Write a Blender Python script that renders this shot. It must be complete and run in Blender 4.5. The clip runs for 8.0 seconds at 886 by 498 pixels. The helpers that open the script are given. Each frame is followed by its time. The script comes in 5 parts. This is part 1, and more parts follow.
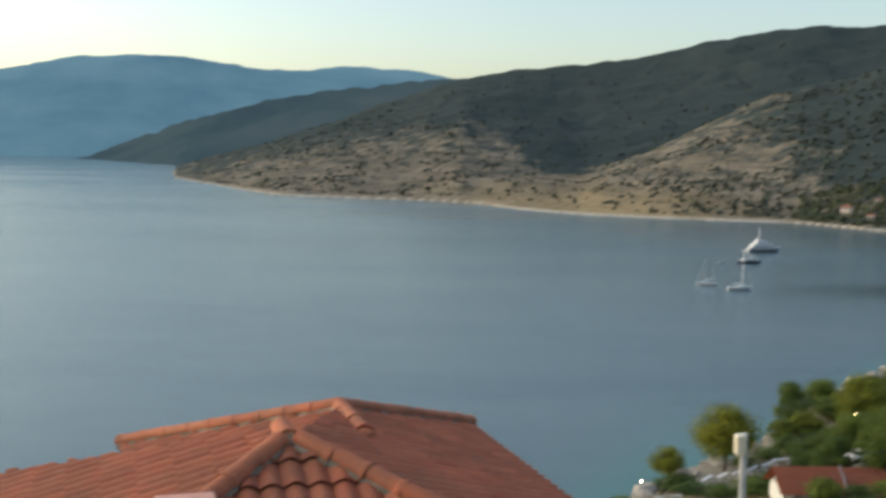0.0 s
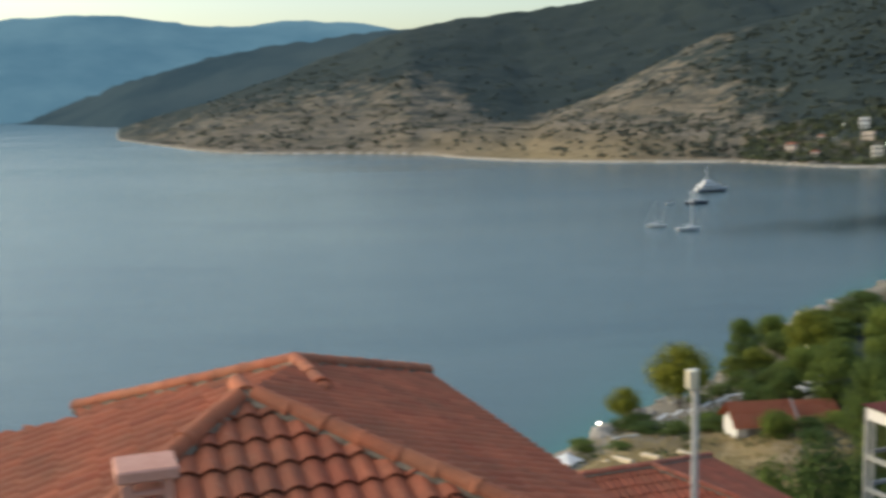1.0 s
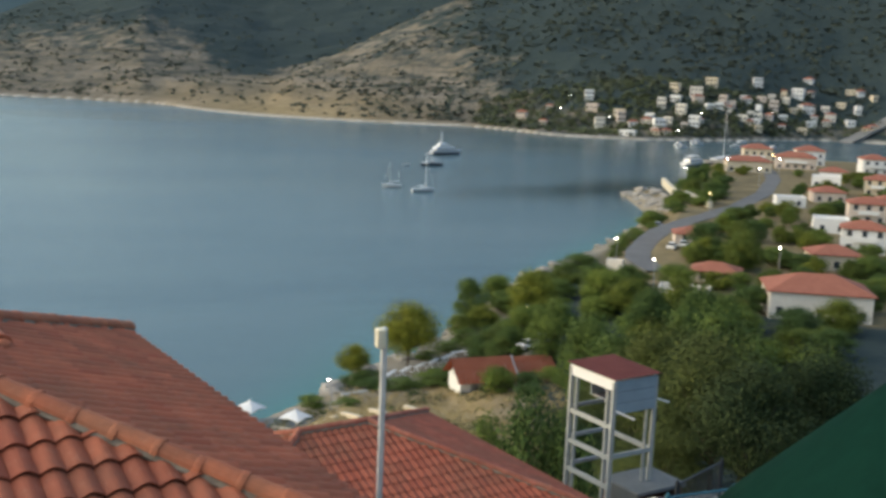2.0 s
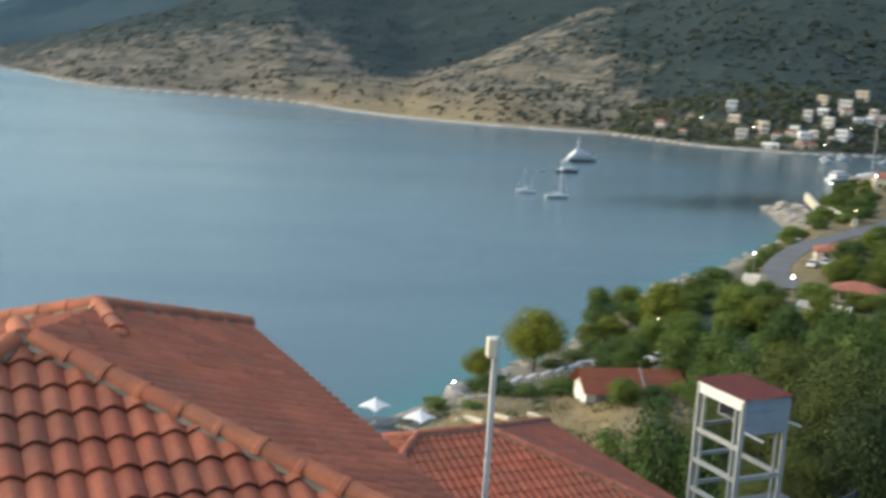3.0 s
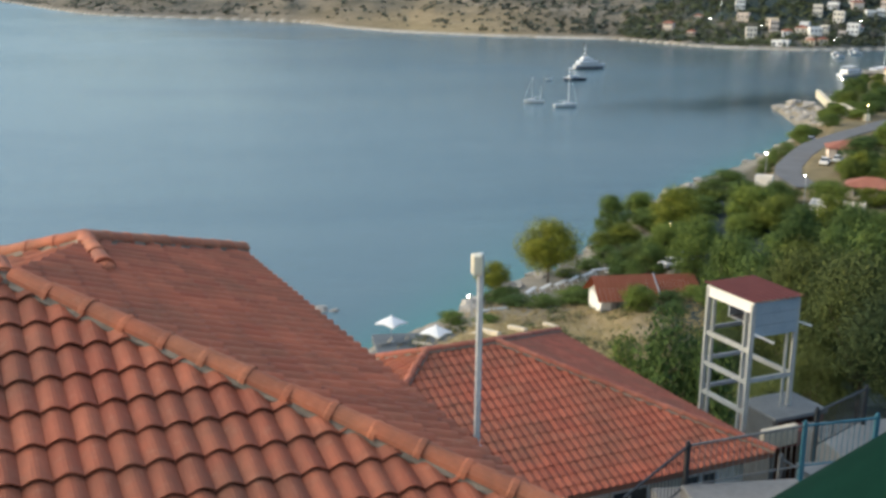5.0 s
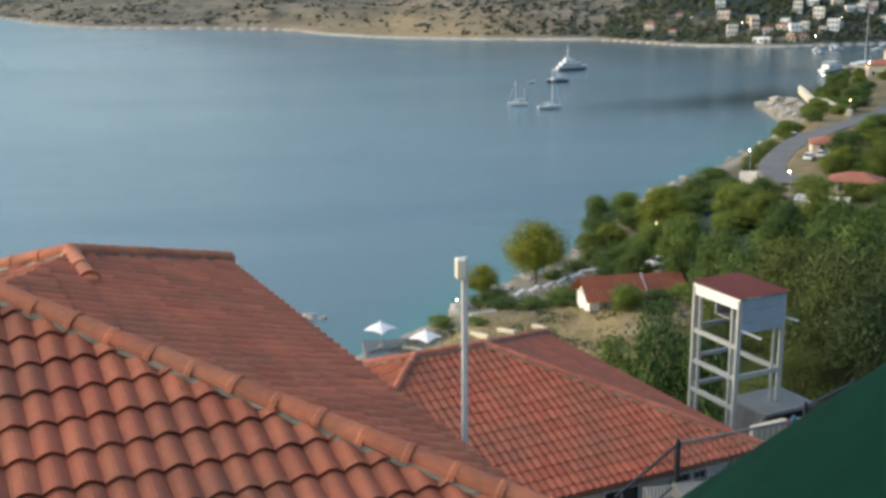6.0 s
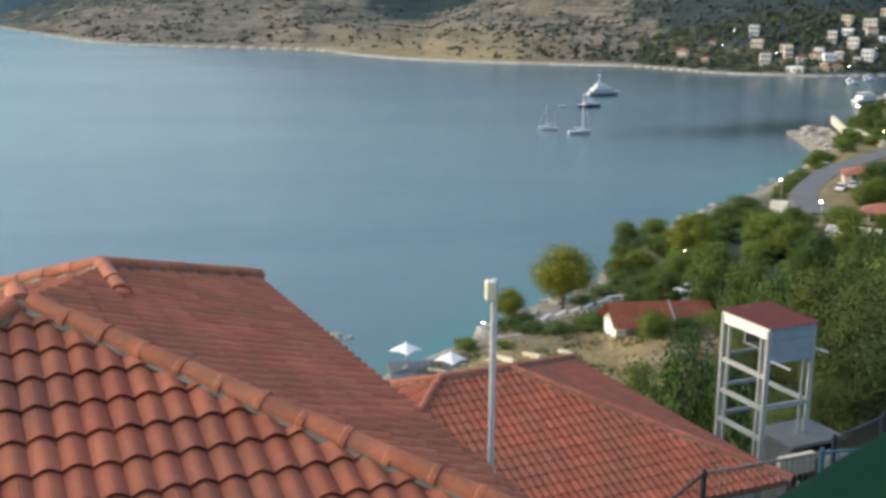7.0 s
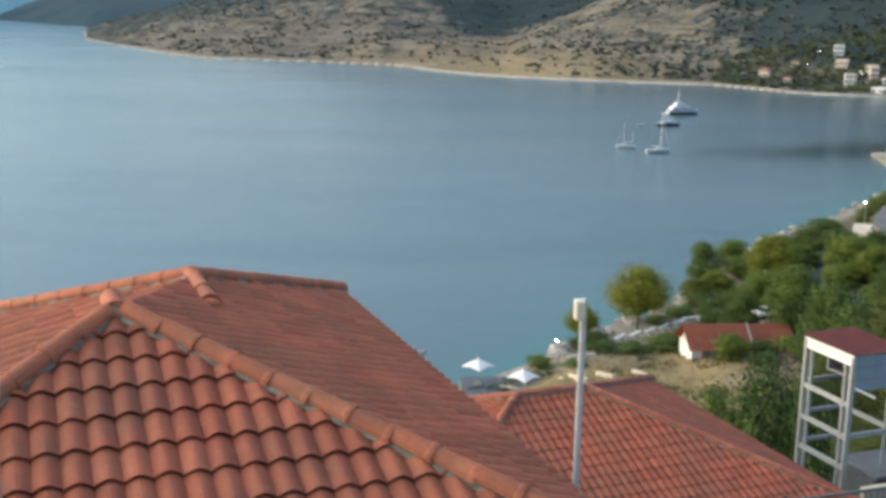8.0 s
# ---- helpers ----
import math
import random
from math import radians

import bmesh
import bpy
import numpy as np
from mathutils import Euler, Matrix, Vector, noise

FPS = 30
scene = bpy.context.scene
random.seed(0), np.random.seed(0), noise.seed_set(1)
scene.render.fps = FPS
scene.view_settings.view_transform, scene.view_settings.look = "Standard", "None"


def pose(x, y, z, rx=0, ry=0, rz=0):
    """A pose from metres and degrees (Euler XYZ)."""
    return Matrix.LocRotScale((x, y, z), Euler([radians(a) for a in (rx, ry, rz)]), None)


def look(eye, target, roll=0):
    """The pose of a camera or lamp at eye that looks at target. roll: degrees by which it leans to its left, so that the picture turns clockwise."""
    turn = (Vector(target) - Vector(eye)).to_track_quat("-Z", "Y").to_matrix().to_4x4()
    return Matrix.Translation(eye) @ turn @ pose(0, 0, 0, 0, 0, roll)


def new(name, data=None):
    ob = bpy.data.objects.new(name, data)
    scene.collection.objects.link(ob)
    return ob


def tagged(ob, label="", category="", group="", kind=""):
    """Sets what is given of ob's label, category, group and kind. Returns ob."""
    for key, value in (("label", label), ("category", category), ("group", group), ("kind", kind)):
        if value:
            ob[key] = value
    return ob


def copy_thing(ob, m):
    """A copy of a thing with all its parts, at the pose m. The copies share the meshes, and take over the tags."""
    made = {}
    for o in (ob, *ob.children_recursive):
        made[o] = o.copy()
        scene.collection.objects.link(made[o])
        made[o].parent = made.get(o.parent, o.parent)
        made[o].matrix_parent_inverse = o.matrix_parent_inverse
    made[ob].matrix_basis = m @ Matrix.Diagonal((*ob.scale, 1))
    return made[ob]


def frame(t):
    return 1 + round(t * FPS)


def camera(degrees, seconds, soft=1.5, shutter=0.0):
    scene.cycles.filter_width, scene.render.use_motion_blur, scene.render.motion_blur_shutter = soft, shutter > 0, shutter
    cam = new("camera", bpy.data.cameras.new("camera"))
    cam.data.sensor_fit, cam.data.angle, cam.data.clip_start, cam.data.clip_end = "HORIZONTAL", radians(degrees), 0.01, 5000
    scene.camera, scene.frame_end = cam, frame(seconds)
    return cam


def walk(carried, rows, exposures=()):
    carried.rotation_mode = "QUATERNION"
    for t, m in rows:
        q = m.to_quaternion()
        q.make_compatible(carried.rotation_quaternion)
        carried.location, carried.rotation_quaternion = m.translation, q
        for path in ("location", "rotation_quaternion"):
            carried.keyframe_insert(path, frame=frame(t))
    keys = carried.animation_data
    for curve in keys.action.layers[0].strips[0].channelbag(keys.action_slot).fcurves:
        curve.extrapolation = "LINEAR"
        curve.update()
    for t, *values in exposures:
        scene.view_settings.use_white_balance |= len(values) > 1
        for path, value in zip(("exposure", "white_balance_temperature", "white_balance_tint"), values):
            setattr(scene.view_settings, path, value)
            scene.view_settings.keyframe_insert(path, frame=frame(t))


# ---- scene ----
cam = camera(43.22, 8.0, soft=3.1, shutter=0.5)
walk(cam, [
    (0.0, pose(-0.872, -0.401, 42.041, 84.890, -0.910, -0.000)),
    (0.5, pose(-0.944, -0.455, 42.050, 83.179, 0.355, 3.015)),
    (1.0, pose(-0.857, -0.419, 42.020, 82.415, 1.141, -2.711)),
    (1.5, pose(-0.565, -0.445, 42.015, 81.735, -3.001, -9.424)),
    (1.6, pose(-0.549, -0.449, 42.018, 81.146, -2.720, -11.479)),
    (1.7, pose(-0.523, -0.447, 42.018, 80.493, -2.552, -13.004)),
    (2.2, pose(-0.425, -0.290, 42.000, 80.450, -2.300, -16.300)),
    (2.8, pose(-0.318, -0.108, 41.969, 81.294, -1.805, -13.177)),
    (2.9, pose(-0.310, -0.095, 41.963, 80.784, -1.657, -10.922)),
    (3.0, pose(-0.248, -0.068, 41.971, 80.247, -3.584, -8.690)),
    (3.5, pose(-0.055, 0.044, 41.947, 78.754, -2.607, -5.063)),
    (4.0, pose(0.014, 0.049, 41.970, 77.052, -0.741, -7.152)),
    (4.5, pose(0.034, 0.055, 41.959, 76.019, -1.375, -8.633)),
    (4.7, pose(0.032, 0.073, 41.964, 75.932, -1.355, -8.483)),
    (5.8, pose(0.070, 0.035, 41.974, 75.882, 0.839, -9.603)),
    (6.0, pose(0.066, 0.013, 41.986, 76.123, 0.374, -9.548)),
    (6.5, pose(0.061, 0.022, 41.978, 76.585, -0.059, -9.417)),
    (7.0, pose(0.041, 0.026, 41.974, 77.258, -0.599, -7.878)),
    (7.5, pose(0.000, 0.000, 42.000, 76.896, -1.244, -6.256)),
    (8.0, pose(-0.089, 0.060, 41.978, 78.009, -1.031, -3.920)),
], exposures=[(0.0, 0.90, 7150, 7), (1.7, 1.0, 6950, 5), (3.0, 1.30, 6600, 4), (4.5, 1.32, 6750, 6), (8.0, 1.35, 6650, 6)])

# ---------------------------------------------------------------- light
world = bpy.data.worlds.new("world")
scene.world = world
world.use_nodes = True
wn = world.node_tree.nodes
sky = wn.new("ShaderNodeTexSky")
sky.sky_type, sky.sun_disc = "NISHITA", False
sky.sun_elevation, sky.sun_rotation = radians(20), radians(-75)
sky.air_density, sky.dust_density, sky.ozone_density = 1.0, 2.1, 1.8
wn["Background"].inputs["Strength"].default_value = 0.13
world.node_tree.links.new(sky.outputs[0], wn["Background"].inputs[0])
sun_data = bpy.data.lights.new("sun", "SUN")
sun_data.energy, sun_data.angle, sun_data.color = 0.5, radians(50), (1.0, 0.90, 0.80)
sun = new("sun", sun_data)
sun.matrix_world = look((-32, -6, 72), (0, 0, 20))

# ---------------------------------------------------------------- helpers
def part(name, bm, material, parent=None, label="", smooth=False):
    me = bpy.data.meshes.new(name)
    bm.to_mesh(me)
    bm.free()
    if smooth:
        me.polygons.foreach_set("use_smooth", [True] * len(me.polygons))
    for m in (material if isinstance(material, (list, tuple)) else [material]):
        me.materials.append(m)
    ob = new(name, me)
    if parent is not None:
        ob.parent = parent
    return tagged(ob, label)


def shared(name, me, parent, m):
    ob = new(name, me)
    ob.parent = parent
    ob.matrix_basis = m
    return ob


def empty(name, m, label, category, group="", kind=""):
    ob = new(name)
    ob.matrix_basis = m
    ob.empty_display_size = 0.2
    return tagged(ob, label, category, group, kind)


def add_box(bm, c, s, m=None, bevel=0.0):
    r = bmesh.ops.create_cube(bm, size=1.0, matrix=(m or Matrix()) @ Matrix.Translation(c) @ Matrix.Diagonal((*s, 1)))
    if bevel:
        es = list({e for v in r["verts"] for e in v.link_edges})
        bmesh.ops.bevel(bm, geom=es, offset=bevel, segments=1, affect="EDGES")


def add_beam(bm, a, b, w, h=None, up=(0, 0, 1)):
    a, b = Vector(a), Vector(b)
    d = b - a
    q = d.to_track_quat("X", "Z").to_matrix().to_4x4()
    bmesh.ops.create_cube(bm, size=1.0, matrix=Matrix.Translation((a + b) / 2) @ q @ Matrix.Diagonal((d.length, w, h or w, 1)))


def add_tube(bm, a, b, r1, r2=None, seg=10):
    a, b = Vector(a), Vector(b)
    d = b - a
    q = d.to_track_quat("Z", "Y").to_matrix().to_4x4()
    bmesh.ops.create_cone(bm, cap_ends=True, segments=seg, radius1=r1, radius2=r1 if r2 is None else r2, depth=d.length,
                          matrix=Matrix.Translation((a + b) / 2) @ q)


def add_poly(bm, pts):
    return bm.faces.new([bm.verts.new(p) for p in pts])


def box_part(name, c, s, material, parent, label="", bevel=0.0):
    bm = bmesh.new()
    add_box(bm, c, s, None, bevel)
    return part(name, bm, material, parent, label)


def beam_part(name, a, b, w, material, parent, label="", h=None):
    bm = bmesh.new()
    add_beam(bm, a, b, w, h)
    return part(name, bm, material, parent, label)


def tube_part(name, a, b, r, material, parent, label="", r2=None, seg=10):
    bm = bmesh.new()
    add_tube(bm, a, b, r, r2, seg)
    return part(name, bm, material, parent, label, smooth=False)


# ---------------------------------------------------------------- materials
class Nodes:
    def __init__(self, name):
        self.mat = bpy.data.materials.new(name)
        self.mat.use_nodes = True
        self.t = self.mat.node_tree
        self.bsdf = self.t.nodes["Principled BSDF"]

    def add(self, kind, **sets):
        n = self.t.nodes.new(kind)
        for k, v in sets.items():
            n.inputs[k.replace("_", " ")].default_value = v
        return n

    def link(self, a, b):
        self.t.links.new(a, b)

    def noise(self, scale, detail=4.0, rough=0.6, coord=None):
        n = self.add("ShaderNodeTexNoise", Scale=scale, Detail=detail, Roughness=rough)
        if coord is not None:
            self.link(coord, n.inputs["Vector"])
        return n.outputs["Fac"]

    def ramp(self, fac, stops):
        n = self.t.nodes.new("ShaderNodeValToRGB")
        el = n.color_ramp.elements
        while len(el) < len(stops):
            el.new(0.5)
        for e, (p, c) in zip(el, stops):
            e.position, e.color = p, (*c, 1) if len(c) == 3 else c
        self.link(fac, n.inputs[0])
        return n.outputs[0]

    def mix(self, fac, a, b, kind="MIX"):
        n = self.t.nodes.new("ShaderNodeMix")
        n.data_type, n.blend_type = "RGBA", kind
        for v, s in ((fac, n.inputs[0]), (a, n.inputs[6]), (b, n.inputs[7])):
            if hasattr(v, "links"):
                self.link(v, s)
            else:
                s.default_value = v if isinstance(v, (int, float)) else (*v, 1)
        return n.outputs[2]

    def coords(self, which="Object"):
        return self.t.nodes.new("ShaderNodeTexCoord").outputs[which]

    def done(self, color, rough=0.8, bump=None, strength=0.3, dist=0.01, metal=0.0):
        self.link(color, self.bsdf.inputs["Base Color"]) if hasattr(color, "links") else None
        if not hasattr(color, "links"):
            self.bsdf.inputs["Base Color"].default_value = (*color, 1)
        if hasattr(rough, "links"):
            self.link(rough, self.bsdf.inputs["Roughness"])
        else:
            self.bsdf.inputs["Roughness"].default_value = rough
        self.bsdf.inputs["Metallic"].default_value = metal
        if bump is not None:
            n = self.add("ShaderNodeBump", Strength=strength, Distance=dist)
            self.link(bump, n.inputs["Height"])
            self.link(n.outputs[0], self.bsdf.inputs["Normal"])
        return self.mat


def plain(name, a, b, scale=6.0, rough=0.7, strength=0.2, dist=0.01, metal=0.0, vary=0.0):
    """A surface that wanders between two colours at two scales, with fine relief."""
    n = Nodes(name)
    co = n.coords()
    big = n.ramp(n.noise(scale, 5, 0.65, co), [(0.3, a), (0.7, b)])
    fine = n.noise(scale * 9, 3, 0.6, co)
    c = n.mix(0.25, big, n.ramp(fine, [(0.2, tuple(x * 0.55 for x in a)), (0.8, tuple(min(1, x * 1.25) for x in b))]))
    if vary:
        info = n.t.nodes.new("ShaderNodeObjectInfo")
        c = n.mix(1.0, c, n.ramp(info.outputs["Random"], [(0, (1 - vary,) * 3), (1, (1 + vary,) * 3)]), "MULTIPLY")
    return n.done(c, rough, fine, strength, dist, metal)


def tile_material(name, a, b, c, scale, island=False):
    n = Nodes(name)
    co = n.coords() if island else n.t.nodes.new("ShaderNodeNewGeometry").outputs["Position"]
    rnd = n.t.nodes.new("ShaderNodeNewGeometry").outputs["Random Per Island"] if island else n.t.nodes.new("ShaderNodeObjectInfo").outputs["Random"]
    base = n.ramp(rnd, [(0.0, a), (0.45, b), (1.0, c)])
    stain = n.noise(scale, 6, 0.7, co)
    base = n.mix(n.ramp(stain, [(0.37, (0, 0, 0)), (0.70, (0.8, 0.8, 0.8))]), base, (0.18, 0.078, 0.042))
    pale = n.noise(scale * 7, 4, 0.7, co)
    base = n.mix(n.ramp(pale, [(0.55, (0, 0, 0)), (0.8, (0.4, 0.4, 0.4))]), base, (0.46, 0.24, 0.15))
    return n.done(base, 0.78, pale, 0.25, 0.006)


M_tile = tile_material("clay_tile", (0.31, 0.078, 0.038), (0.38, 0.102, 0.048), (0.44, 0.128, 0.062), 1.3)
M_tile_set = tile_material("clay_tile_set", (0.31, 0.078, 0.038), (0.38, 0.102, 0.048), (0.44, 0.128, 0.062), 1.3, True)
M_tile_red = tile_material("clay_tile_red", (0.30, 0.068, 0.034), (0.37, 0.086, 0.042), (0.43, 0.11, 0.056), 0.8, True)
M_tile_red_one = tile_material("clay_tile_red_one", (0.30, 0.068, 0.034), (0.37, 0.086, 0.042), (0.43, 0.11, 0.056), 0.8)
M_cap = tile_material("ridge_tile", (0.41, 0.118, 0.054), (0.47, 0.142, 0.064), (0.51, 0.18, 0.085), 2.5)
M_cap_red = tile_material("ridge_tile_red", (0.34, 0.085, 0.048), (0.40, 0.108, 0.062), (0.46, 0.15, 0.09), 2.5)
M_mortar = plain("mortar", (0.21, 0.165, 0.115), (0.33, 0.27, 0.20), 9, 0.95, 0.6, 0.02)
M_board = plain("roof_board", (0.16, 0.07, 0.04), (0.24, 0.1, 0.06), 3, 0.9)
M_render = plain("wall_render", (0.70, 0.64, 0.54), (0.80, 0.75, 0.66), 1.5, 0.9)
M_chim = plain("chimney_render", (0.55, 0.28, 0.22), (0.64, 0.36, 0.29), 4, 0.9)
M_white = plain("white_paint", (0.72, 0.71, 0.68), (0.82, 0.81, 0.78), 3, 0.6)
M_white_old = plain("weathered_white_paint", (0.29, 0.30, 0.28), (0.44, 0.45, 0.42), 5, 0.55)
M_mast = plain("aged_white_metal", (0.46, 0.47, 0.45), (0.62, 0.63, 0.60), 7, 0.5)
M_grey = plain("grey_metal", (0.30, 0.31, 0.32), (0.42, 0.43, 0.44), 4, 0.5, metal=0.3)
M_dark = plain("dark_iron", (0.02, 0.025, 0.03), (0.05, 0.055, 0.06), 12, 0.5, metal=0.4)
M_iron = plain("worn_grey_iron", (0.10, 0.105, 0.105), (0.18, 0.185, 0.18), 9, 0.6, metal=0.3)
M_blue = plain("blue_paint", (0.015, 0.09, 0.13), (0.03, 0.14, 0.19), 8, 0.5)
M_stone = plain("pale_rock", (0.24, 0.22, 0.185), (0.46, 0.43, 0.38), 0.6, 0.95, 0.6, 0.2)
M_pave = plain("grey_paving", (0.15, 0.147, 0.138), (0.24, 0.235, 0.22), 0.8, 0.9)
M_road = plain("asphalt", (0.115, 0.114, 0.11), (0.175, 0.172, 0.166), 0.3, 0.9)
M_slab = plain("weathered_concrete", (0.125, 0.133, 0.13), (0.20, 0.21, 0.205), 1.2, 0.95)
M_canvas = plain("white_canvas", (0.70, 0.71, 0.70), (0.80, 0.81, 0.80), 2, 0.9)
M_green = plain("dark_green_canvas", (0.006, 0.040, 0.027), (0.009, 0.054, 0.038), 4, 0.95, 0.15, 0.003)
M_green.node_tree.nodes["Principled BSDF"].inputs["Specular IOR Level"].default_value = 0.1
M_glass = plain("dark_window_glass", (0.03, 0.04, 0.05), (0.06, 0.07, 0.08), 2, 0.12)
M_hull = plain("white_hull", (0.58, 0.60, 0.61), (0.68, 0.70, 0.71), 1, 0.25)
M_navy = plain("navy_hull", (0.015, 0.025, 0.05), (0.03, 0.04, 0.07), 1, 0.25)
M_bark = plain("bark", (0.10, 0.07, 0.05), (0.22, 0.17, 0.13), 5, 0.95, 0.8, 0.05)
M_yellow = plain("ochre_wall", (0.58, 0.49, 0.35), (0.68, 0.59, 0.44), 0.7, 0.9)
M_peach = plain("peach_wall", (0.60, 0.50, 0.42), (0.68, 0.58, 0.49), 0.7, 0.9)
M_oldroof = plain("old_clay_roof", (0.27, 0.095, 0.06), (0.37, 0.14, 0.088), 0.8, 0.9)
M_hutroof = plain("faded_clay_roof", (0.40, 0.135, 0.08), (0.50, 0.19, 0.11), 0.8, 0.9)
M_rust = plain("red_oxide_sheet", (0.21, 0.055, 0.046), (0.28, 0.085, 0.07), 2, 0.7)


def leaf_material(name, a, b, c):
    n = Nodes(name)
    geo = n.t.nodes.new("ShaderNodeNewGeometry").outputs["Random Per Island"]
    col = n.ramp(geo, [(0.0, a), (0.55, b), (1.0, c)])
    blot = n.noise(0.5, 3, 0.6, n.coords())
    col = n.mix(n.ramp(blot, [(0.4, (0, 0, 0)), (0.7, (0.5, 0.5, 0.5))]), col, a)
    whole = n.t.nodes.new("ShaderNodeObjectInfo").outputs["Random"]
    col = n.mix(1.0, col, n.ramp(whole, [(0.0, (0.55, 0.66, 0.8)), (0.5, (0.95, 0.97, 0.95)), (1.0, (1.35, 1.25, 1.0))]), "MULTIPLY")
    m = n.done(col, 0.75)
    n.bsdf.inputs["Specular IOR Level"].default_value = 0.2
    return m


M_pine = leaf_material("pine_needles", (0.075, 0.095, 0.014), (0.18, 0.20, 0.024), (0.31, 0.30, 0.04))
M_pine_dark = leaf_material("dark_pine_needles", (0.065, 0.09, 0.016), (0.125, 0.155, 0.024), (0.21, 0.225, 0.036))
M_leaf = leaf_material("broad_leaves", (0.055, 0.09, 0.022), (0.11, 0.16, 0.033), (0.18, 0.225, 0.048))
M_olive = leaf_material("olive_leaves", (0.040, 0.055, 0.018), (0.068, 0.092, 0.026), (0.108, 0.13, 0.038))
M_scrub = leaf_material("scrub_leaves", (0.044, 0.058, 0.048), (0.064, 0.078, 0.060), (0.088, 0.098, 0.072))
M_garden = leaf_material("garden_leaves", (0.055, 0.075, 0.045), (0.085, 0.108, 0.062), (0.125, 0.14, 0.085))
M_straw = leaf_material("dry_grass", (0.34, 0.235, 0.095), (0.47, 0.34, 0.145), (0.56, 0.44, 0.21))


def glow(name, rgb, power):
    n = Nodes(name)
    n.bsdf.inputs["Base Color"].default_value = (*rgb, 1)
    n.bsdf.inputs["Emission Color"].default_value = (*rgb, 1)
    n.bsdf.inputs["Emission Strength"].default_value = power
    return n.mat


M_lamp = glow("lamp_glow", (1.0, 0.95, 0.85), 30.0)
M_lamp_warm = glow("lamp_glow_warm", (1.0, 0.7, 0.3), 20.0)

# ---------------------------------------------------------------- land and sea
EYE = 42.0
CREST_FAR = [(-60, 2.6), (-40, 3.0), (-21.5, 3.45), (-19, 4.1), (-15, 4.45), (-12.9, 4.4), (-10.1, 3.95), (-8.1, 3.85), (-4.2, 4.12), (-1.9, 4.02), (0, 3.7), (6, 2.5), (12, 1.0)]
CREST_DARK = [(-18.2, -0.75), (-15, 0.43), (-11.5, 1.76), (-8.1, 2.54), (-2.5, 3.37), (0, 3.64), (4, 3.7), (12, 2.0)]
# unseen big and front crests past 22 degrees are raised to darken the water's reflection
CREST_BIG = [(-13.6, -1.15), (-12.6, -0.8), (-11, -0.3), (-9, 0.35), (-6, 1.3), (-3, 2.3), (0, 3.3), (2.7, 3.95), (7.2, 4.4), (11.7, 5.05), (13.8, 5.65), (17, 6.1), (21, 6.2), (28, 7.6), (40, 9.0), (60, 9.5)]
CREST_FRONT = [(3, -3.2), (7.65, -0.6), (10.4, 0.44), (13.7, 1.88), (17.1, 3.27), (21.2, 4.19), (26, 5.4), (34, 6.6), (60, 7.0)]
SHORE_FAR = [(-13.6, 1500), (-12.7, 1330), (-10.2, 1080), (-8.2, 975), (-5.3, 940), (-1.3, 905), (1.9, 868), (3.4, 805), (6.3, 752), (8.5, 738), (12, 722), (17.4, 718), (21.5, 665), (25.7, 660), (30, 695), (34.6, 760), (60, 800)]
SHORE_NEAR = [(-60, 95), (-20, 105), (2, 112), (6, 122), (9.4, 132), (10.9, 140), (13, 150), (15.3, 157), (16.7, 170), (19.7, 209), (21.9, 234), (24.3, 260), (25.4, 285), (26.6, 318), (27.6, 330), (28.2, 440), (29.5, 520), (31, 560), (40, 600), (60, 600)]


def lerp(x, pts):
    xs, ys = zip(*pts)
    d = 0.7
    return (np.interp(x - d, xs, ys) + 2 * np.interp(x, xs, ys) + np.interp(x + d, xs, ys)) / 4


def ridge(r, base, top, el, power):
    z1 = EYE + top * np.tan(np.radians(el))
    s = np.clip((r - base) / (top - base), 0, 1)
    up = 0.4 + (z1 - 0.4) * (0.25 * s + 0.75 * s ** power)
    return np.where(r <= top, np.where(r < base, -4, up), z1 - np.clip(r - top, 0, None) * 0.3)


def near_height(az, r):
    near = lerp(az, SHORE_NEAR)
    hill = 39.0 * np.clip(1 - r / 150, 0, 1) ** 1.6
    right = np.clip((az - 14) / 14, 0, 1)
    flat = 0.7 + np.clip(near - r, 0, None) * (0.03 + 0.02 * right)
    flat = np.minimum(flat, 2.5 + 3.0 * right)
    z = np.maximum(hill, flat)
    beach = np.clip((11.5 - az) / 1.5, 0, 1)
    z = z + beach * (np.minimum(z, 0.7 + np.clip(near - r - 15, 0, 30) * 0.5) - z)
    z = np.where(near - r < 14, np.minimum(z, 0.5 + np.clip(near - r, 0, 14) * 0.28), z)
    z = np.where(r < near, z, 0.5 - (r - near) * 0.5)
    x, y = r * np.sin(np.radians(az)), r * np.cos(np.radians(az))
    t = np.clip(((x - 150) * 18 + (y - 268) * 72) / (18 ** 2 + 72 ** 2), 0, 1)
    d = np.hypot(x - 150 - 18 * t, y - 268 - 72 * t)
    return np.maximum(z, 2.4 - d * (0.2 + 0.08 * t))


def hills(az, r):
    far = lerp(az, SHORE_FAR)
    big = np.where(az > -13.6, ridge(r, far, 1750.0, lerp(az, CREST_BIG), 1.0 + 1.2 * np.clip((az - 1) / 6, 0, 1)), -4)
    front = np.where(az > 3, ridge(r, far, 1120.0, lerp(az, CREST_FRONT), 1.15), -4)
    return big, front


def land(az, r):
    big, front = hills(az, r)
    return np.maximum(np.maximum(near_height(az, r), -4), np.maximum(big, front))


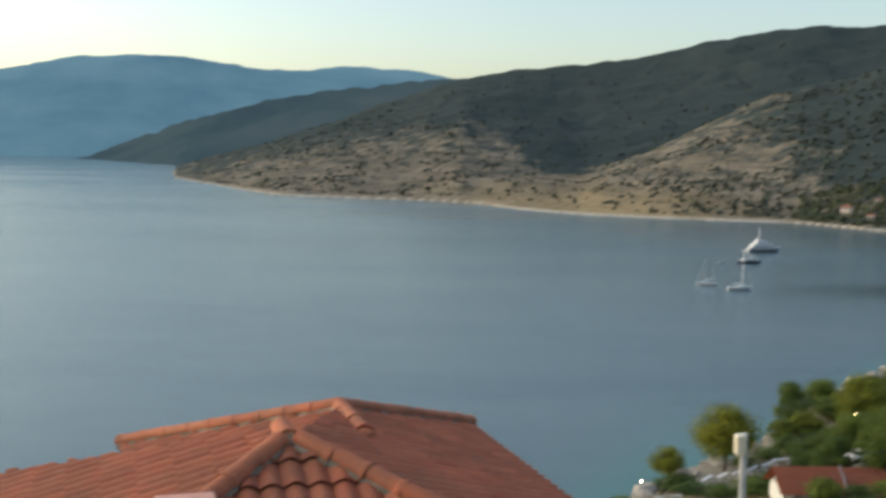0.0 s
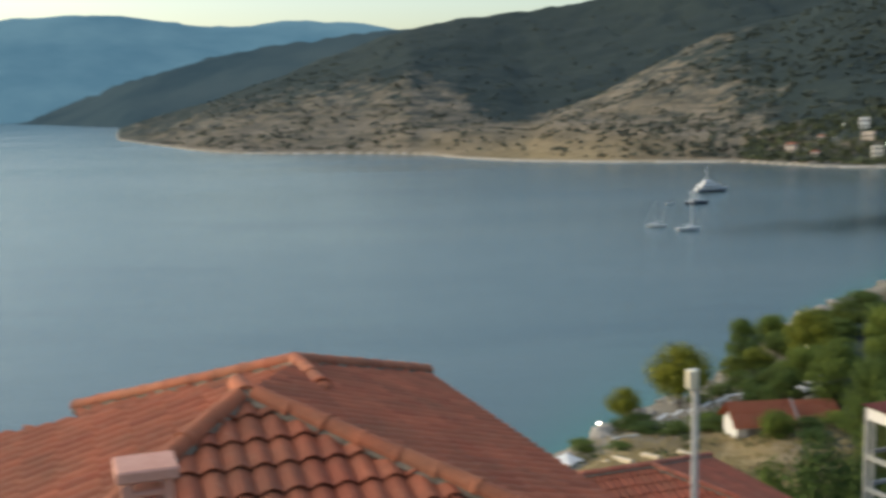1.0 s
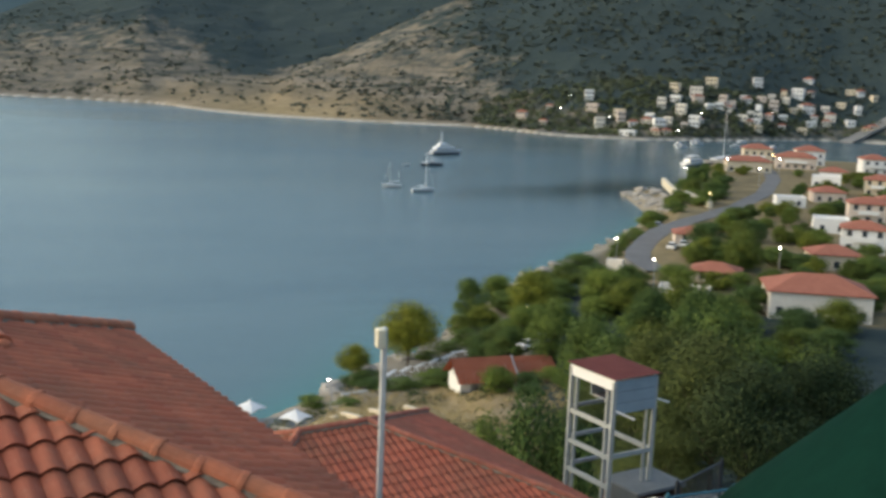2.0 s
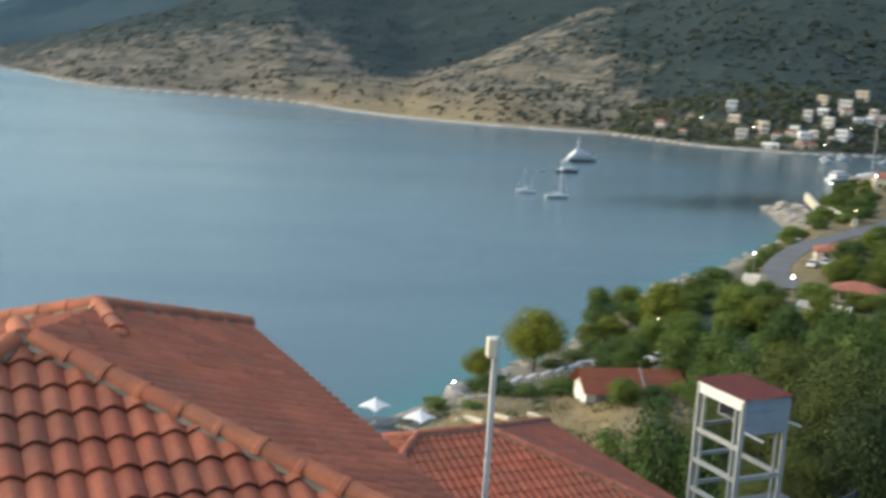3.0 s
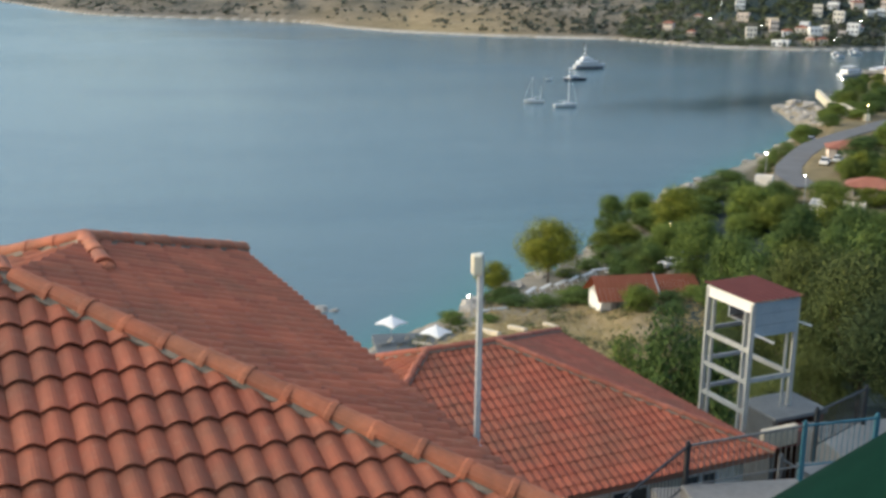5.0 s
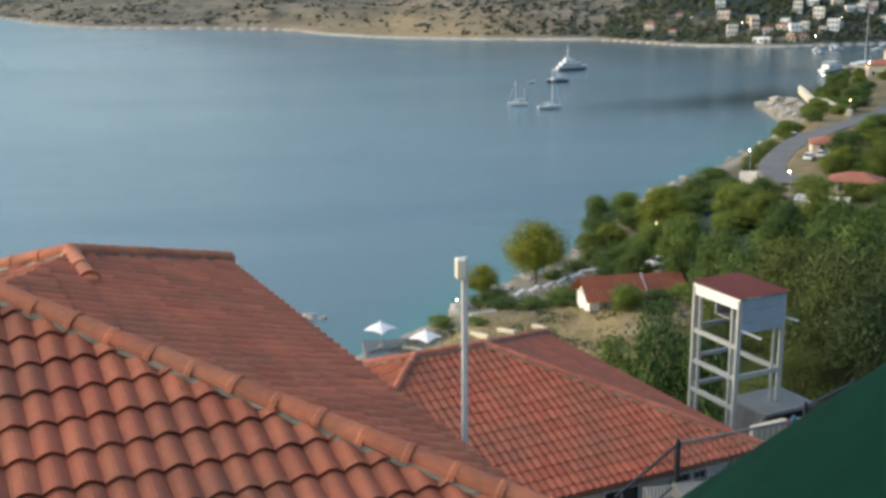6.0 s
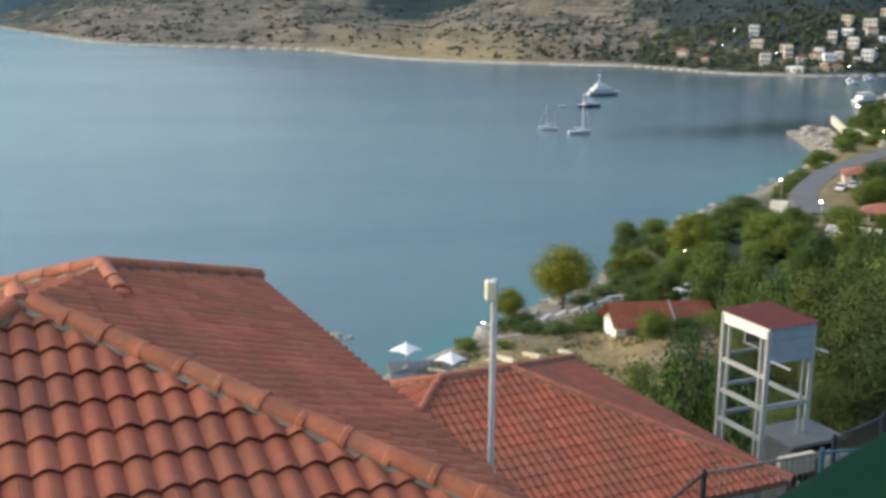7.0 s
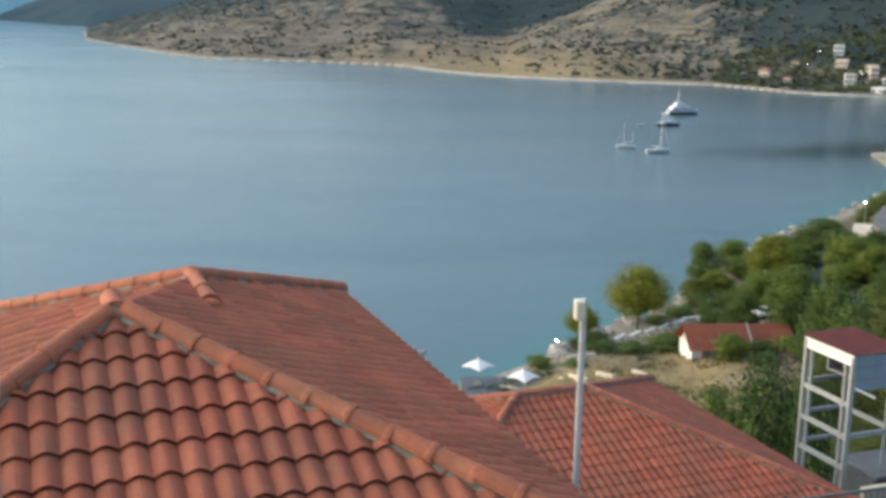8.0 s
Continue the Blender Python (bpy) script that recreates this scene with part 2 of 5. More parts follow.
def bumps(x, y, r):
    v = Vector((x, y, 0))
    if r < 620:
        return (noise.fractal(v * 0.09, 1.0, 2.0, 3) * 0.35)
    return noise.fractal(v * 0.006, 1.0, 2.1, 5) * 9.0 + noise.fractal(v * 0.03, 1.0, 2.1, 3) * 2.5


def ground_z(x, y):
    r, az = math.hypot(x, y), math.degrees(math.atan2(x, y))
    h = float(land(np.array([az]), np.array([r]))[0])
    return h + bumps(x, y, r) * min(1, max(0, (h - 0.8) / 8))


def polar_sheet(name, azs, rs, height, material):
    AZ, RR = np.meshgrid(azs, rs, indexing="ij")
    Z = height(AZ, RR)
    X, Y = RR * np.sin(np.radians(AZ)), RR * np.cos(np.radians(AZ))
    fade = np.clip((Z - 0.8) / 8, 0, 1)
    Z = Z + fade * np.array([bumps(x, y, r) if f > 0 else 0 for x, y, r, f in zip(X.ravel(), Y.ravel(), RR.ravel(), fade.ravel())]).reshape(Z.shape)
    n1, n2 = AZ.shape
    i, j = np.meshgrid(np.arange(n1 - 1), np.arange(n2 - 1), indexing="ij")
    a = (i * n2 + j).ravel()
    faces = np.stack([a, a + n2, a + n2 + 1, a + 1], -1)
    me = bpy.data.meshes.new(name)
    me.from_pydata(np.stack([X, Y, Z], -1).reshape(-1, 3).tolist(), [], faces.tolist())
    me.polygons.foreach_set("use_smooth", [True] * len(me.polygons))
    me.materials.append(material)
    return new(name, me), AZ, RR, Z


def land_material():
    n = Nodes("dry_hillside")
    pos = n.t.nodes.new("ShaderNodeNewGeometry").outputs["Position"]
    sep = n.t.nodes.new("ShaderNodeSeparateXYZ")
    n.link(pos, sep.inputs[0])
    soil = n.ramp(n.noise(0.02, 6, 0.65, pos), [(0.3, (0.115, 0.102, 0.076)), (0.5, (0.168, 0.146, 0.108)), (0.72, (0.23, 0.196, 0.148))])
    fine = n.noise(0.25, 5, 0.7, pos)
    soil = n.mix(n.ramp(fine, [(0.4, (0, 0, 0)), (0.7, (0.6, 0.6, 0.6))]), soil, (0.25, 0.215, 0.165))
    # old terraces and rock ledges that follow the contours
    level = n.add("ShaderNodeMapping", Scale=(0.012, 0.012, 0.16))
    n.link(pos, level.inputs["Vector"])
    ledge = n.noise(1.0, 6, 0.72, level.outputs[0])
    soil = n.mix(n.ramp(ledge, [(0.52, (0, 0, 0)), (0.66, (0.75, 0.75, 0.75))]), soil, (0.31, 0.27, 0.21))
    soil = n.mix(n.ramp(ledge, [(0.34, (0.8, 0.8, 0.8)), (0.48, (0, 0, 0))]), soil, (0.07, 0.072, 0.054))
    scrub = n.t.nodes.new("ShaderNodeAttribute")
    scrub.attribute_name = "scrub"
    patch = n.noise(0.05, 6, 0.75, pos)
    m = n.t.nodes.new("ShaderNodeMath")
    m.operation = "ADD"
    n.link(patch, m.inputs[0])
    n.link(scrub.outputs["Fac"], m.inputs[1])
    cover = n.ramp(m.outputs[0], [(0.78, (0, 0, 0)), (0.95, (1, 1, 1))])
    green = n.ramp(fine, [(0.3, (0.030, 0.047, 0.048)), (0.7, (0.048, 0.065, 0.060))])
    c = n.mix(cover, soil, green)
    dry = n.t.nodes.new("ShaderNodeAttribute")
    dry.attribute_name = "meadow"
    straw = n.ramp(n.noise(0.12, 6, 0.7, pos), [(0.3, (0.22, 0.16, 0.078)), (0.5, (0.35, 0.26, 0.125)), (0.7, (0.45, 0.345, 0.18))])
    c = n.mix(dry.outputs["Fac"], c, straw)
    shore = n.t.nodes.new("ShaderNodeAttribute")
    shore.attribute_name = "shore"
    rock = n.ramp(fine, [(0.3, (0.36, 0.32, 0.26)), (0.7, (0.58, 0.54, 0.46))])
    c = n.mix(shore.outputs["Fac"], c, rock)
    n.bsdf.inputs["Specular IOR Level"].default_value = 0.1
    return n.done(c, 0.95, fine, 0.6, 1.0)


M_land = land_material()
azs = np.concatenate([np.linspace(-180, -62, 30), np.linspace(-60, -16, 60), np.linspace(-15.6, 42, 290), np.linspace(43, 180, 36)])
rs = np.concatenate([np.linspace(0.5, 150, 76), np.geomspace(153, 600, 60), np.geomspace(605, 1800, 150), np.geomspace(1850, 4990, 14)])
ground, AZ, RR, GZ = polar_sheet("ground", azs, rs, land, M_land)
tagged(ground, "dry brown hillsides with scrub and pale rocky shores", "ground", kind="structure")
big, front = hills(AZ, RR)
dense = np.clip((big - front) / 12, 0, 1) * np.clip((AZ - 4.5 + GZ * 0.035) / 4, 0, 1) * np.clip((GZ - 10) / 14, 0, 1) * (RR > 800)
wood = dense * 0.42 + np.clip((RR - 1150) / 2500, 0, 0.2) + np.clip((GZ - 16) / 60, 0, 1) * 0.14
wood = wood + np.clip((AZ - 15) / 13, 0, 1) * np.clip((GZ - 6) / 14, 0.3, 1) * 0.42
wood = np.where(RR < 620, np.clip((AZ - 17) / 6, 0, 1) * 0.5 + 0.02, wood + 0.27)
meadow = np.exp(-((AZ - 8.5) / 5.5) ** 2) * (RR > 600) * np.clip(1 - (GZ - 3) / 19, 0, 1)
straw_near = np.clip((21 - AZ) / 3, 0, 1) * (RR < 140) * (RR > 40) * 0.85 * np.clip((GZ - 1.2) / 1.5, 0, 1)
straw_town = np.clip((AZ - 23) / 3, 0, 1) * (RR > 175) * (RR < 600) * 0.55
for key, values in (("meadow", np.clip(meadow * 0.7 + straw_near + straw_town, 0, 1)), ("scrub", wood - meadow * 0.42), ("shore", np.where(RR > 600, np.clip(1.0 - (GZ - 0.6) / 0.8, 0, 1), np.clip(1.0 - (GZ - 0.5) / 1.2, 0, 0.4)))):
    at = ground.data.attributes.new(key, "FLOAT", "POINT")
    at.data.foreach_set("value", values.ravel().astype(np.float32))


# Backdrop surface: air haze is put into its bluish colour and a faint glow.
def haze_glow_material(name, a, b, scale, power):
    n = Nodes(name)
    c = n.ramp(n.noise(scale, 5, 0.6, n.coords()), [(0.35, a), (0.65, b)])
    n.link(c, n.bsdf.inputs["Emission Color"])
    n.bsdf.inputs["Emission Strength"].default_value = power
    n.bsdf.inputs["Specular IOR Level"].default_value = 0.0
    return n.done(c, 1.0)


M_far = haze_glow_material("blue_haze_glow", (0.048, 0.108, 0.155), (0.078, 0.150, 0.195), 0.0022, 0.5)
M_mid = haze_glow_material("grey_blue_haze_glow", (0.024, 0.043, 0.056), (0.038, 0.058, 0.068), 0.004, 0.4)


def far_range(az, r):
    return np.where(az < 12.5, ridge(r, 3500.0, 4500.0, lerp(az, CREST_FAR), 1.0), -4)


def near_range(az, r):
    base = lerp(az, [(-18.2, 3250), (-13, 2300), (0, 2000), (12, 2000)])
    return np.where(az > -18.3, ridge(r, base, base + 700, lerp(az, CREST_DARK), 0.8), -4)


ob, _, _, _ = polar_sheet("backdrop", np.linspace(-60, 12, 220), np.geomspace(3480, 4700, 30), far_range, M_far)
tagged(ob, "mountain range backdrop across the water, its haze painted blue", "mountains", kind="structure")
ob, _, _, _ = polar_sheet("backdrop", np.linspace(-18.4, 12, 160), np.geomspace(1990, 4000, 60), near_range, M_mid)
tagged(ob, "wooded headland backdrop, its haze painted dark blue-green", "headland", kind="structure")


def sea_material():
    n = Nodes("sea_water")
    pos = n.t.nodes.new("ShaderNodeNewGeometry").outputs["Position"]
    shallow = n.t.nodes.new("ShaderNodeAttribute")
    shallow.attribute_name = "shallow"
    band = n.add("ShaderNodeMapping", Scale=(0.0035, 0.011, 1.0))
    n.link(pos, band.inputs["Vector"])
    deep = n.ramp(n.noise(1.0, 5, 0.6, band.outputs[0]), [(0.34, (0.050, 0.100, 0.126)), (0.5, (0.078, 0.132, 0.152)), (0.66, (0.098, 0.150, 0.166))])
    c = n.mix(shallow.outputs["Fac"], deep, (0.05, 0.18, 0.165))
    mp = n.add("ShaderNodeMapping", Scale=(0.5, 1.0, 1.0))
    n.link(pos, mp.inputs["Vector"])
    waves = n.noise(1.1, 6, 0.7, mp.outputs[0])
    swell = n.noise(0.09, 4, 0.6, mp.outputs[0])
    slick_reflection = n.t.nodes.new("ShaderNodeAttribute")
    slick_reflection.attribute_name = "slick_reflection"
    # the dark hills mirrored in the calm band are painted into the colour
    c = n.mix(slick_reflection.outputs["Fac"], c, (0.020, 0.045, 0.058))
    s = n.t.nodes.new("ShaderNodeMath")
    s.operation = "ADD"
    n.link(waves, s.inputs[0])
    n.link(swell, s.inputs[1])
    calm = n.ramp(n.noise(0.006, 4, 0.6, mp.outputs[0]), [(0.35, (0.14,) * 3), (0.65, (0.23,) * 3)])
    calm = n.mix(slick_reflection.outputs["Fac"], calm, (0.03,) * 3)
    still = n.t.nodes.new("ShaderNodeMath")
    still.operation = "MULTIPLY"
    n.link(s.outputs[0], still.inputs[0])
    n.link(n.ramp(slick_reflection.outputs["Fac"], [(0.0, (1, 1, 1)), (1.0, (0.35, 0.35, 0.35))]), still.inputs[1])
    n.bsdf.inputs["IOR"].default_value = 1.333
    return n.done(c, calm, still.outputs[0], 0.22, 0.35)


M_sea = sea_material()
sea_az = np.concatenate([np.linspace(-180, -62, 24), np.linspace(-60, 60, 241), np.linspace(64, 180, 24)])
sea_r = np.concatenate([np.array([40.0]), np.linspace(90, 340, 90), np.geomspace(350, 4990, 60)])
SA, SR = np.meshgrid(sea_az, sea_r, indexing="ij")
SX, SY = SR * np.sin(np.radians(SA)), SR * np.cos(np.radians(SA))
n2 = len(sea_r)
quads = [(i * n2 + j, (i + 1) * n2 + j, (i + 1) * n2 + j + 1, i * n2 + j + 1) for i in range(len(sea_az) - 1) for j in range(n2 - 1)]
me = bpy.data.meshes.new("water")
me.from_pydata(np.stack([SX, SY, SX * 0], -1).reshape(-1, 3).tolist(), [], quads)
me.materials.append(M_sea)
at = me.attributes.new("shallow", "FLOAT", "POINT")
out = SR - lerp(SA, SHORE_NEAR)
wide = 6 + 14 * np.exp(-((SA - 12) / 5) ** 2) + 22 * np.exp(-((SA - 26) / 4) ** 2)
at.data.foreach_set("value", np.clip(np.exp(-np.clip(out, 0, None) / wide), 0, 1).ravel().astype(np.float32))
# calm band: smoother water, with the hills' dark reflection painted in
at = me.attributes.new("slick_reflection", "FLOAT", "POINT")
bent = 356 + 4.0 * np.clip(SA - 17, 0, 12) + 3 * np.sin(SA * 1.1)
slick_reflection = np.exp(-np.abs((SR - bent) / (12 + 2.2 * np.clip(SA - 16, 0, 14) + 3 * np.sin(SA * 2.3))) ** 2.5) * np.clip((SA - 14) / 8, 0, 1) * 0.8
at.data.foreach_set("value", slick_reflection.ravel().astype(np.float32))
tagged(new("water", me), "calm blue-grey sea, turquoise in the shallows", "sea", kind="structure")

# ---------------------------------------------------------------- tiled houses
TH, SLOPE = 0.2954, 0.3598
K = math.tan(SLOPE)
TW, GAUGE = 0.21, 0.3566
U, Wd = Vector((math.cos(TH), math.sin(TH), 0)), Vector((-math.sin(TH), math.cos(TH), 0))


def tile_shape(bm, m, fine=True, tail=0.040, wave=0.055):
    """One S-shaped clay tile: wave across x, its lower end at y = 0, head at y = 0.41."""
    xs = [-0.105, -0.085, -0.06, -0.03, 0.0, 0.03, 0.06, 0.085, 0.105] if fine else [-0.105, -0.07, -0.035, 0.0, 0.035, 0.07, 0.105]
    rows = []
    for y, lift in ((0.0, tail), (0.40, 0.0)):
        for t in (0.0, -0.012):
            rows.append([bm.verts.new(m @ Vector((x, y, lift + t + wave * (0.5 + 0.5 * math.cos(x / 0.105 * math.pi)) ** 0.55 + 0.001))) for x in xs])
    lo, lo_b, hi, hi_b = rows
    for i in range(len(xs) - 1):
        bm.faces.new((lo[i], lo[i + 1], hi[i + 1], hi[i]))
        bm.faces.new((lo_b[i], lo_b[i + 1], lo[i + 1], lo[i]))
    for i in (0, len(xs) - 1):
        f = (lo[i], hi[i], hi_b[i], lo_b[i])
        bm.faces.new(f if i == 0 else f[::-1])


def cap_shape(bm, m, length=0.43):
    """One half-round ridge tile along +x, its wide end at x = 0."""
    rings = []
    for x, r in ((0.0, 0.118), (0.045, 0.118), (0.06, 0.106), (length, 0.094)):
        rings.append([bm.verts.new(m @ Vector((x, r * math.cos(a), r * 0.95 * math.sin(a)))) for a in [math.pi * k / 8 for k in range(9)]])
    for a, b in zip(rings[:-1], rings[1:]):
        for i in range(8):
            bm.faces.new((a[i], b[i], b[i + 1], a[i + 1]))
    inner = [bm.verts.new(m @ Vector((0.0, 0.088 * math.cos(a), 0.084 * math.sin(a)))) for a in [math.pi * k / 8 for k in range(9)]]
    for i in range(8):
        bm.faces.new((inner[i], rings[0][i], rings[0][i + 1], inner[i + 1]))


def mesh_of(name, fill, material, smooth=True):
    bm = bmesh.new()
    fill(bm)
    bm.normal_update()
    me = bpy.data.meshes.new(name)
    bm.to_mesh(me)
    bm.free()
    me.materials.append(material)
    me.polygons.foreach_set("use_smooth", [smooth] * len(me.polygons))
    return me


TILE_RED = mesh_of("roof_tile", lambda b: tile_shape(b, Matrix(), False, 0.028, 0.042), M_tile_red_one, False)
TILE = mesh_of("roof_tile", lambda b: tile_shape(b, Matrix()), M_tile, False)
CAP = mesh_of("ridge_tile", lambda b: cap_shape(b, Matrix()), M_cap, False)
CAP_RED = mesh_of("ridge_tile", lambda b: cap_shape(b, Matrix()), M_cap_red, False)


def inside(p, poly):
    """Whether the flat point p lies in the convex polygon, taken anticlockwise."""
    for a, b in zip(poly, poly[1:] + poly[:1]):
        if (b[0] - a[0]) * (p[1] - a[1]) - (b[1] - a[1]) * (p[0] - a[0]) < 0:
            return False
    return True


def slope_frame(top, along, down):
    """A frame on a roof slope: x along the eave, y up the slope, z out of it."""
    x = along.normalized()
    y = (-down * math.cos(SLOPE) + Vector((0, 0, math.sin(SLOPE)))).normalized()
    z = x.cross(y)
    m = Matrix((x, y, z)).transposed().to_4x4()
    m.translation = top
    return m


rng = random.Random(7)


def lay_tiles(parent, m, poly, x0, y0, single, set_material, keep=None, piece=TILE):
    """Tiles on the slope with frame m, inside poly (x along, y up the slope; y is 0 at the top). The first `single` whole tiles that
    suit keep() are objects of their own; the rest is one mesh, trimmed along the edges."""
    xs, ys = [p[0] for p in poly], [p[1] for p in poly]
    rest = bmesh.new()
    made = 0
    j = 0
    jmax = int((y0 - min(ys)) / GAUGE) + 2
    for j in range(-2, jmax):
        y = y0 - j * GAUGE
        for i in range(int((min(xs) - x0) / TW) - 1, int((max(xs) - x0) / TW) + 2):
            x = x0 + i * TW
            corners = [(x - TW / 2, y), (x + TW / 2, y), (x + TW / 2, y + GAUGE), (x - TW / 2, y + GAUGE)]
            hits = [inside(c, poly) for c in corners + [(x, y + GAUGE / 2)]]
            if not any(hits):
                continue
            jit = Matrix.Translation((x + rng.uniform(-.004, .004), y + rng.uniform(-.008, .008), rng.uniform(0, .004))) @ Matrix.Rotation(rng.uniform(-.012, .012), 4, "Z")
            if all(hits) and made < single and (keep is None or keep(x, y)):
                shared("roof_tile", piece, parent, m @ jit)
                made += 1
            else:
                tile_shape(rest, m @ jit, False, *((0.028, 0.042) if piece is TILE_RED else ()))
    for a, b in zip(poly, poly[1:] + poly[:1]):
        pa, pb = m @ Vector((*a, 0)), m @ Vector((*b, 0))
        side = (pb - pa).cross(m.to_3x3() @ Vector((0, 0, 1)))
        bmesh.ops.bisect_plane(rest, geom=rest.verts[:] + rest.edges[:] + rest.faces[:], plane_co=pa, plane_no=side, clear_outer=True)
    ob = part("tile_field", rest, set_material, parent, "overlapping clay tiles")
    ob["kind"] = "stuff"
    return ob


def lay_caps(parent, a, b, pitch=0.392, piece=CAP):
    """Half-round ridge tiles from the low end a to the high end b, on a bed of mortar."""
    a, b = Vector(a), Vector(b)
    d = b - a
    x = d.normalized()
    z = (Vector((0, 0, 1)) - x * x.z).normalized()
    m = Matrix((x, z.cross(x), z)).transposed().to_4x4()
    n = max(1, round(d.length / pitch))
    for k in range(n):
        mm = m.copy()
        mm.translation = a + x * (d.length * k / n) + z * rng.uniform(0.012, 0.022)
        mm = mm @ Matrix.Rotation(rng.uniform(-.03, .03), 4, "Z") @ Matrix.Rotation(-0.04, 4, "Y")
        shared("ridge_tile", piece, parent, mm)
    bed = bmesh.new()
    steps = n * 3
    for side in (-1, 1):
        prev = None
        for k in range(steps + 1):
            p = a + d * k / steps
            wob = rng.uniform(-.012, .012)
            q = [p + m.to_3x3() @ Vector((0, side * (0.07), 0.05)), p + m.to_3x3() @ Vector((0, side * (0.112 + wob * 0.9), -0.022 + wob)), p + m.to_3x3() @ Vector((0, side * 0.075, -0.08))]
            vs = [bed.verts.new(v) for v in q]
            if prev:
                for i in range(2):
                    bed.faces.new((prev[i], vs[i], vs[i + 1], prev[i + 1]))
            prev = vs
    part("mortar_bed", bed, M_mortar, parent, "grey lime mortar")


def slab(parent, name, pts, material, thick=0.12):
    bm = bmesh.new()
    top = [bm.verts.new(p) for p in pts]
    low = [bm.verts.new(Vector(p) - Vector((0, 0, thick))) for p in pts]
    bm.faces.new(top)
    bm.faces.new(low[::-1])
    for i in range(len(pts)):
        k = (i + 1) % len(pts)
        bm.faces.new((top[i], low[i], low[k], top[k]))
    bmesh.ops.recalc_face_normals(bm, faces=bm.faces[:])
    return part(name, bm, material, parent)


CS = math.cos(SLOPE)
# The near house. Roof places are (u, w) from its peak; a slope's own frame is in metres up and along it.
PEAK = Vector((-2.265, 9.716, 39.325))
EL, E, RL, S1, S2 = 5.6, 3.5, 0.35, 1.05, 2.72          # eave reach, peak's short ridge, side ridge's offset and end


def rp(u, w, drop, o=PEAK):
    return o + U * u + Wd * w - Vector((0, 0, drop))


house = empty("house", Matrix(), "house with an orange clay-tiled hipped roof below the terrace", "house")
roof = new("roof")
roof.parent = house
# boards under the tiles
slab(roof, "roof_slope", [rp(0, 0, 0), rp(-E, -E, E * K), rp(E, -E, E * K)], M_board)
slab(roof, "roof_slope", [rp(0, 0, 0), rp(E, -E, E * K), rp(E, 5.15, E * K), rp(S1, S2, S1 * K), rp(S1, RL + S1, S1 * K), rp(0, RL, 0)], M_board)
slab(roof, "roof_slope", [rp(0, 0, 0), rp(0, RL, 0), rp(-EL, RL + EL, EL * K), rp(-EL, -E, EL * K), rp(-E, -E, E * K)], M_board)
slab(roof, "roof_slope", [rp(0, RL, 0), rp(S1, RL + S1, S1 * K), rp(-EL, RL + EL, EL * K)], M_board)
slab(roof, "roof_slope", [rp(S1, RL + S1, S1 * K), rp(S1, S2, S1 * K), rp(S1 - 2.45, S2 + 2.45, (S1 + 2.45) * K), rp(S1 - 2.45, RL + S1, (S1 + 2.45) * K)], M_board)
slab(roof, "roof_slope", [rp(S1, S2, S1 * K), rp(E, 5.15, E * K), rp(S1 - 2.45, S2 + 2.45, E * K)], M_board)
# front slope, towards the terrace
mf = slope_frame(rp(0, 0, 0), U, -Wd)
lay_tiles(roof, mf, [(0, 0), (-E, -E / CS), (E, -E / CS)], 0.18, -0.33 / CS, 190, M_tile_set)
# slope to the right
mr = slope_frame(rp(0, 0, 0), Wd, U)
lay_tiles(roof, mr, [(0, 0), (-E, -E / CS), (5.15, -E / CS), (S2, -S1 / CS)], 0.06, -0.31 / CS, 110, M_tile_set, lambda x, y: x < 0.3)
# slopes to the left
ml = slope_frame(rp(0, 0, 0), -Wd, -U)
lay_tiles(roof, ml, [(0, 0), (-RL, 0), (-RL - EL, -EL / CS), (E, -EL / CS), (E, -E / CS)], 0.03, -0.3 / CS, 0, M_tile_set)
m2 = slope_frame(rp(S1, S2, S1 * K), -Wd, -U)
lay_tiles(roof, m2, [(0, 0), (-2.45, -2.45 / CS), (S2 - RL - S1, -2.45 / CS), (S2 - RL - S1, 0)], 0.04, -0.26 / CS, 0, M_tile_set)
tz = 0.045
lay_caps(roof, rp(E, -E, E * K - tz), rp(0.1, -0.1, 0.1 * K - tz))
lay_caps(roof, rp(-E, -E, E * K - tz), rp(-0.1, -0.1, 0.1 * K - tz))
lay_caps(roof, rp(0, -0.05, -tz + .035), rp(0, RL + .05, -tz + .02))
lay_caps(roof, rp(S1, RL + S1, S1 * K - tz), rp(S1, S2, S1 * K - tz))
lay_caps(roof, rp(E, 5.15, E * K - tz), rp(S1, S2, S1 * K - tz))
lay_caps(roof, rp(S1 - 2.45, S2 + 2.45, E * K - tz), rp(S1, S2, S1 * K - tz))


def house_wall(parent, name, corners, z0, z1, material, thick=0.25):
    """A wall along two plan corners, with its thickness inward (to the left of the line)."""
    a, b = [Vector((c.x, c.y, 0)) for c in corners]
    d = (b - a).normalized()
    n = Vector((-d.y, d.x, 0)) * thick
    bm = bmesh.new()
    lo = [bm.verts.new(p + Vector((0, 0, z0))) for p in (a, b, b + n, a + n)]
    hi = [bm.verts.new(p + Vector((0, 0, z1))) for p in (a, b, b + n, a + n)]
    bm.faces.new(lo[::-1])
    bm.faces.new(hi)
    for i in range(4):
        bm.faces.new((lo[i], lo[(i + 1) % 4], hi[(i + 1) % 4], hi[i]))
    return part(name, bm, material, parent)


ze = PEAK.z - E * K
ring = [rp(E - .45, -E + .45, 0), rp(E - .45, 4.7, 0), rp(-EL + .45, 4.7, 0), rp(-EL + .45, -E + .45, 0)]
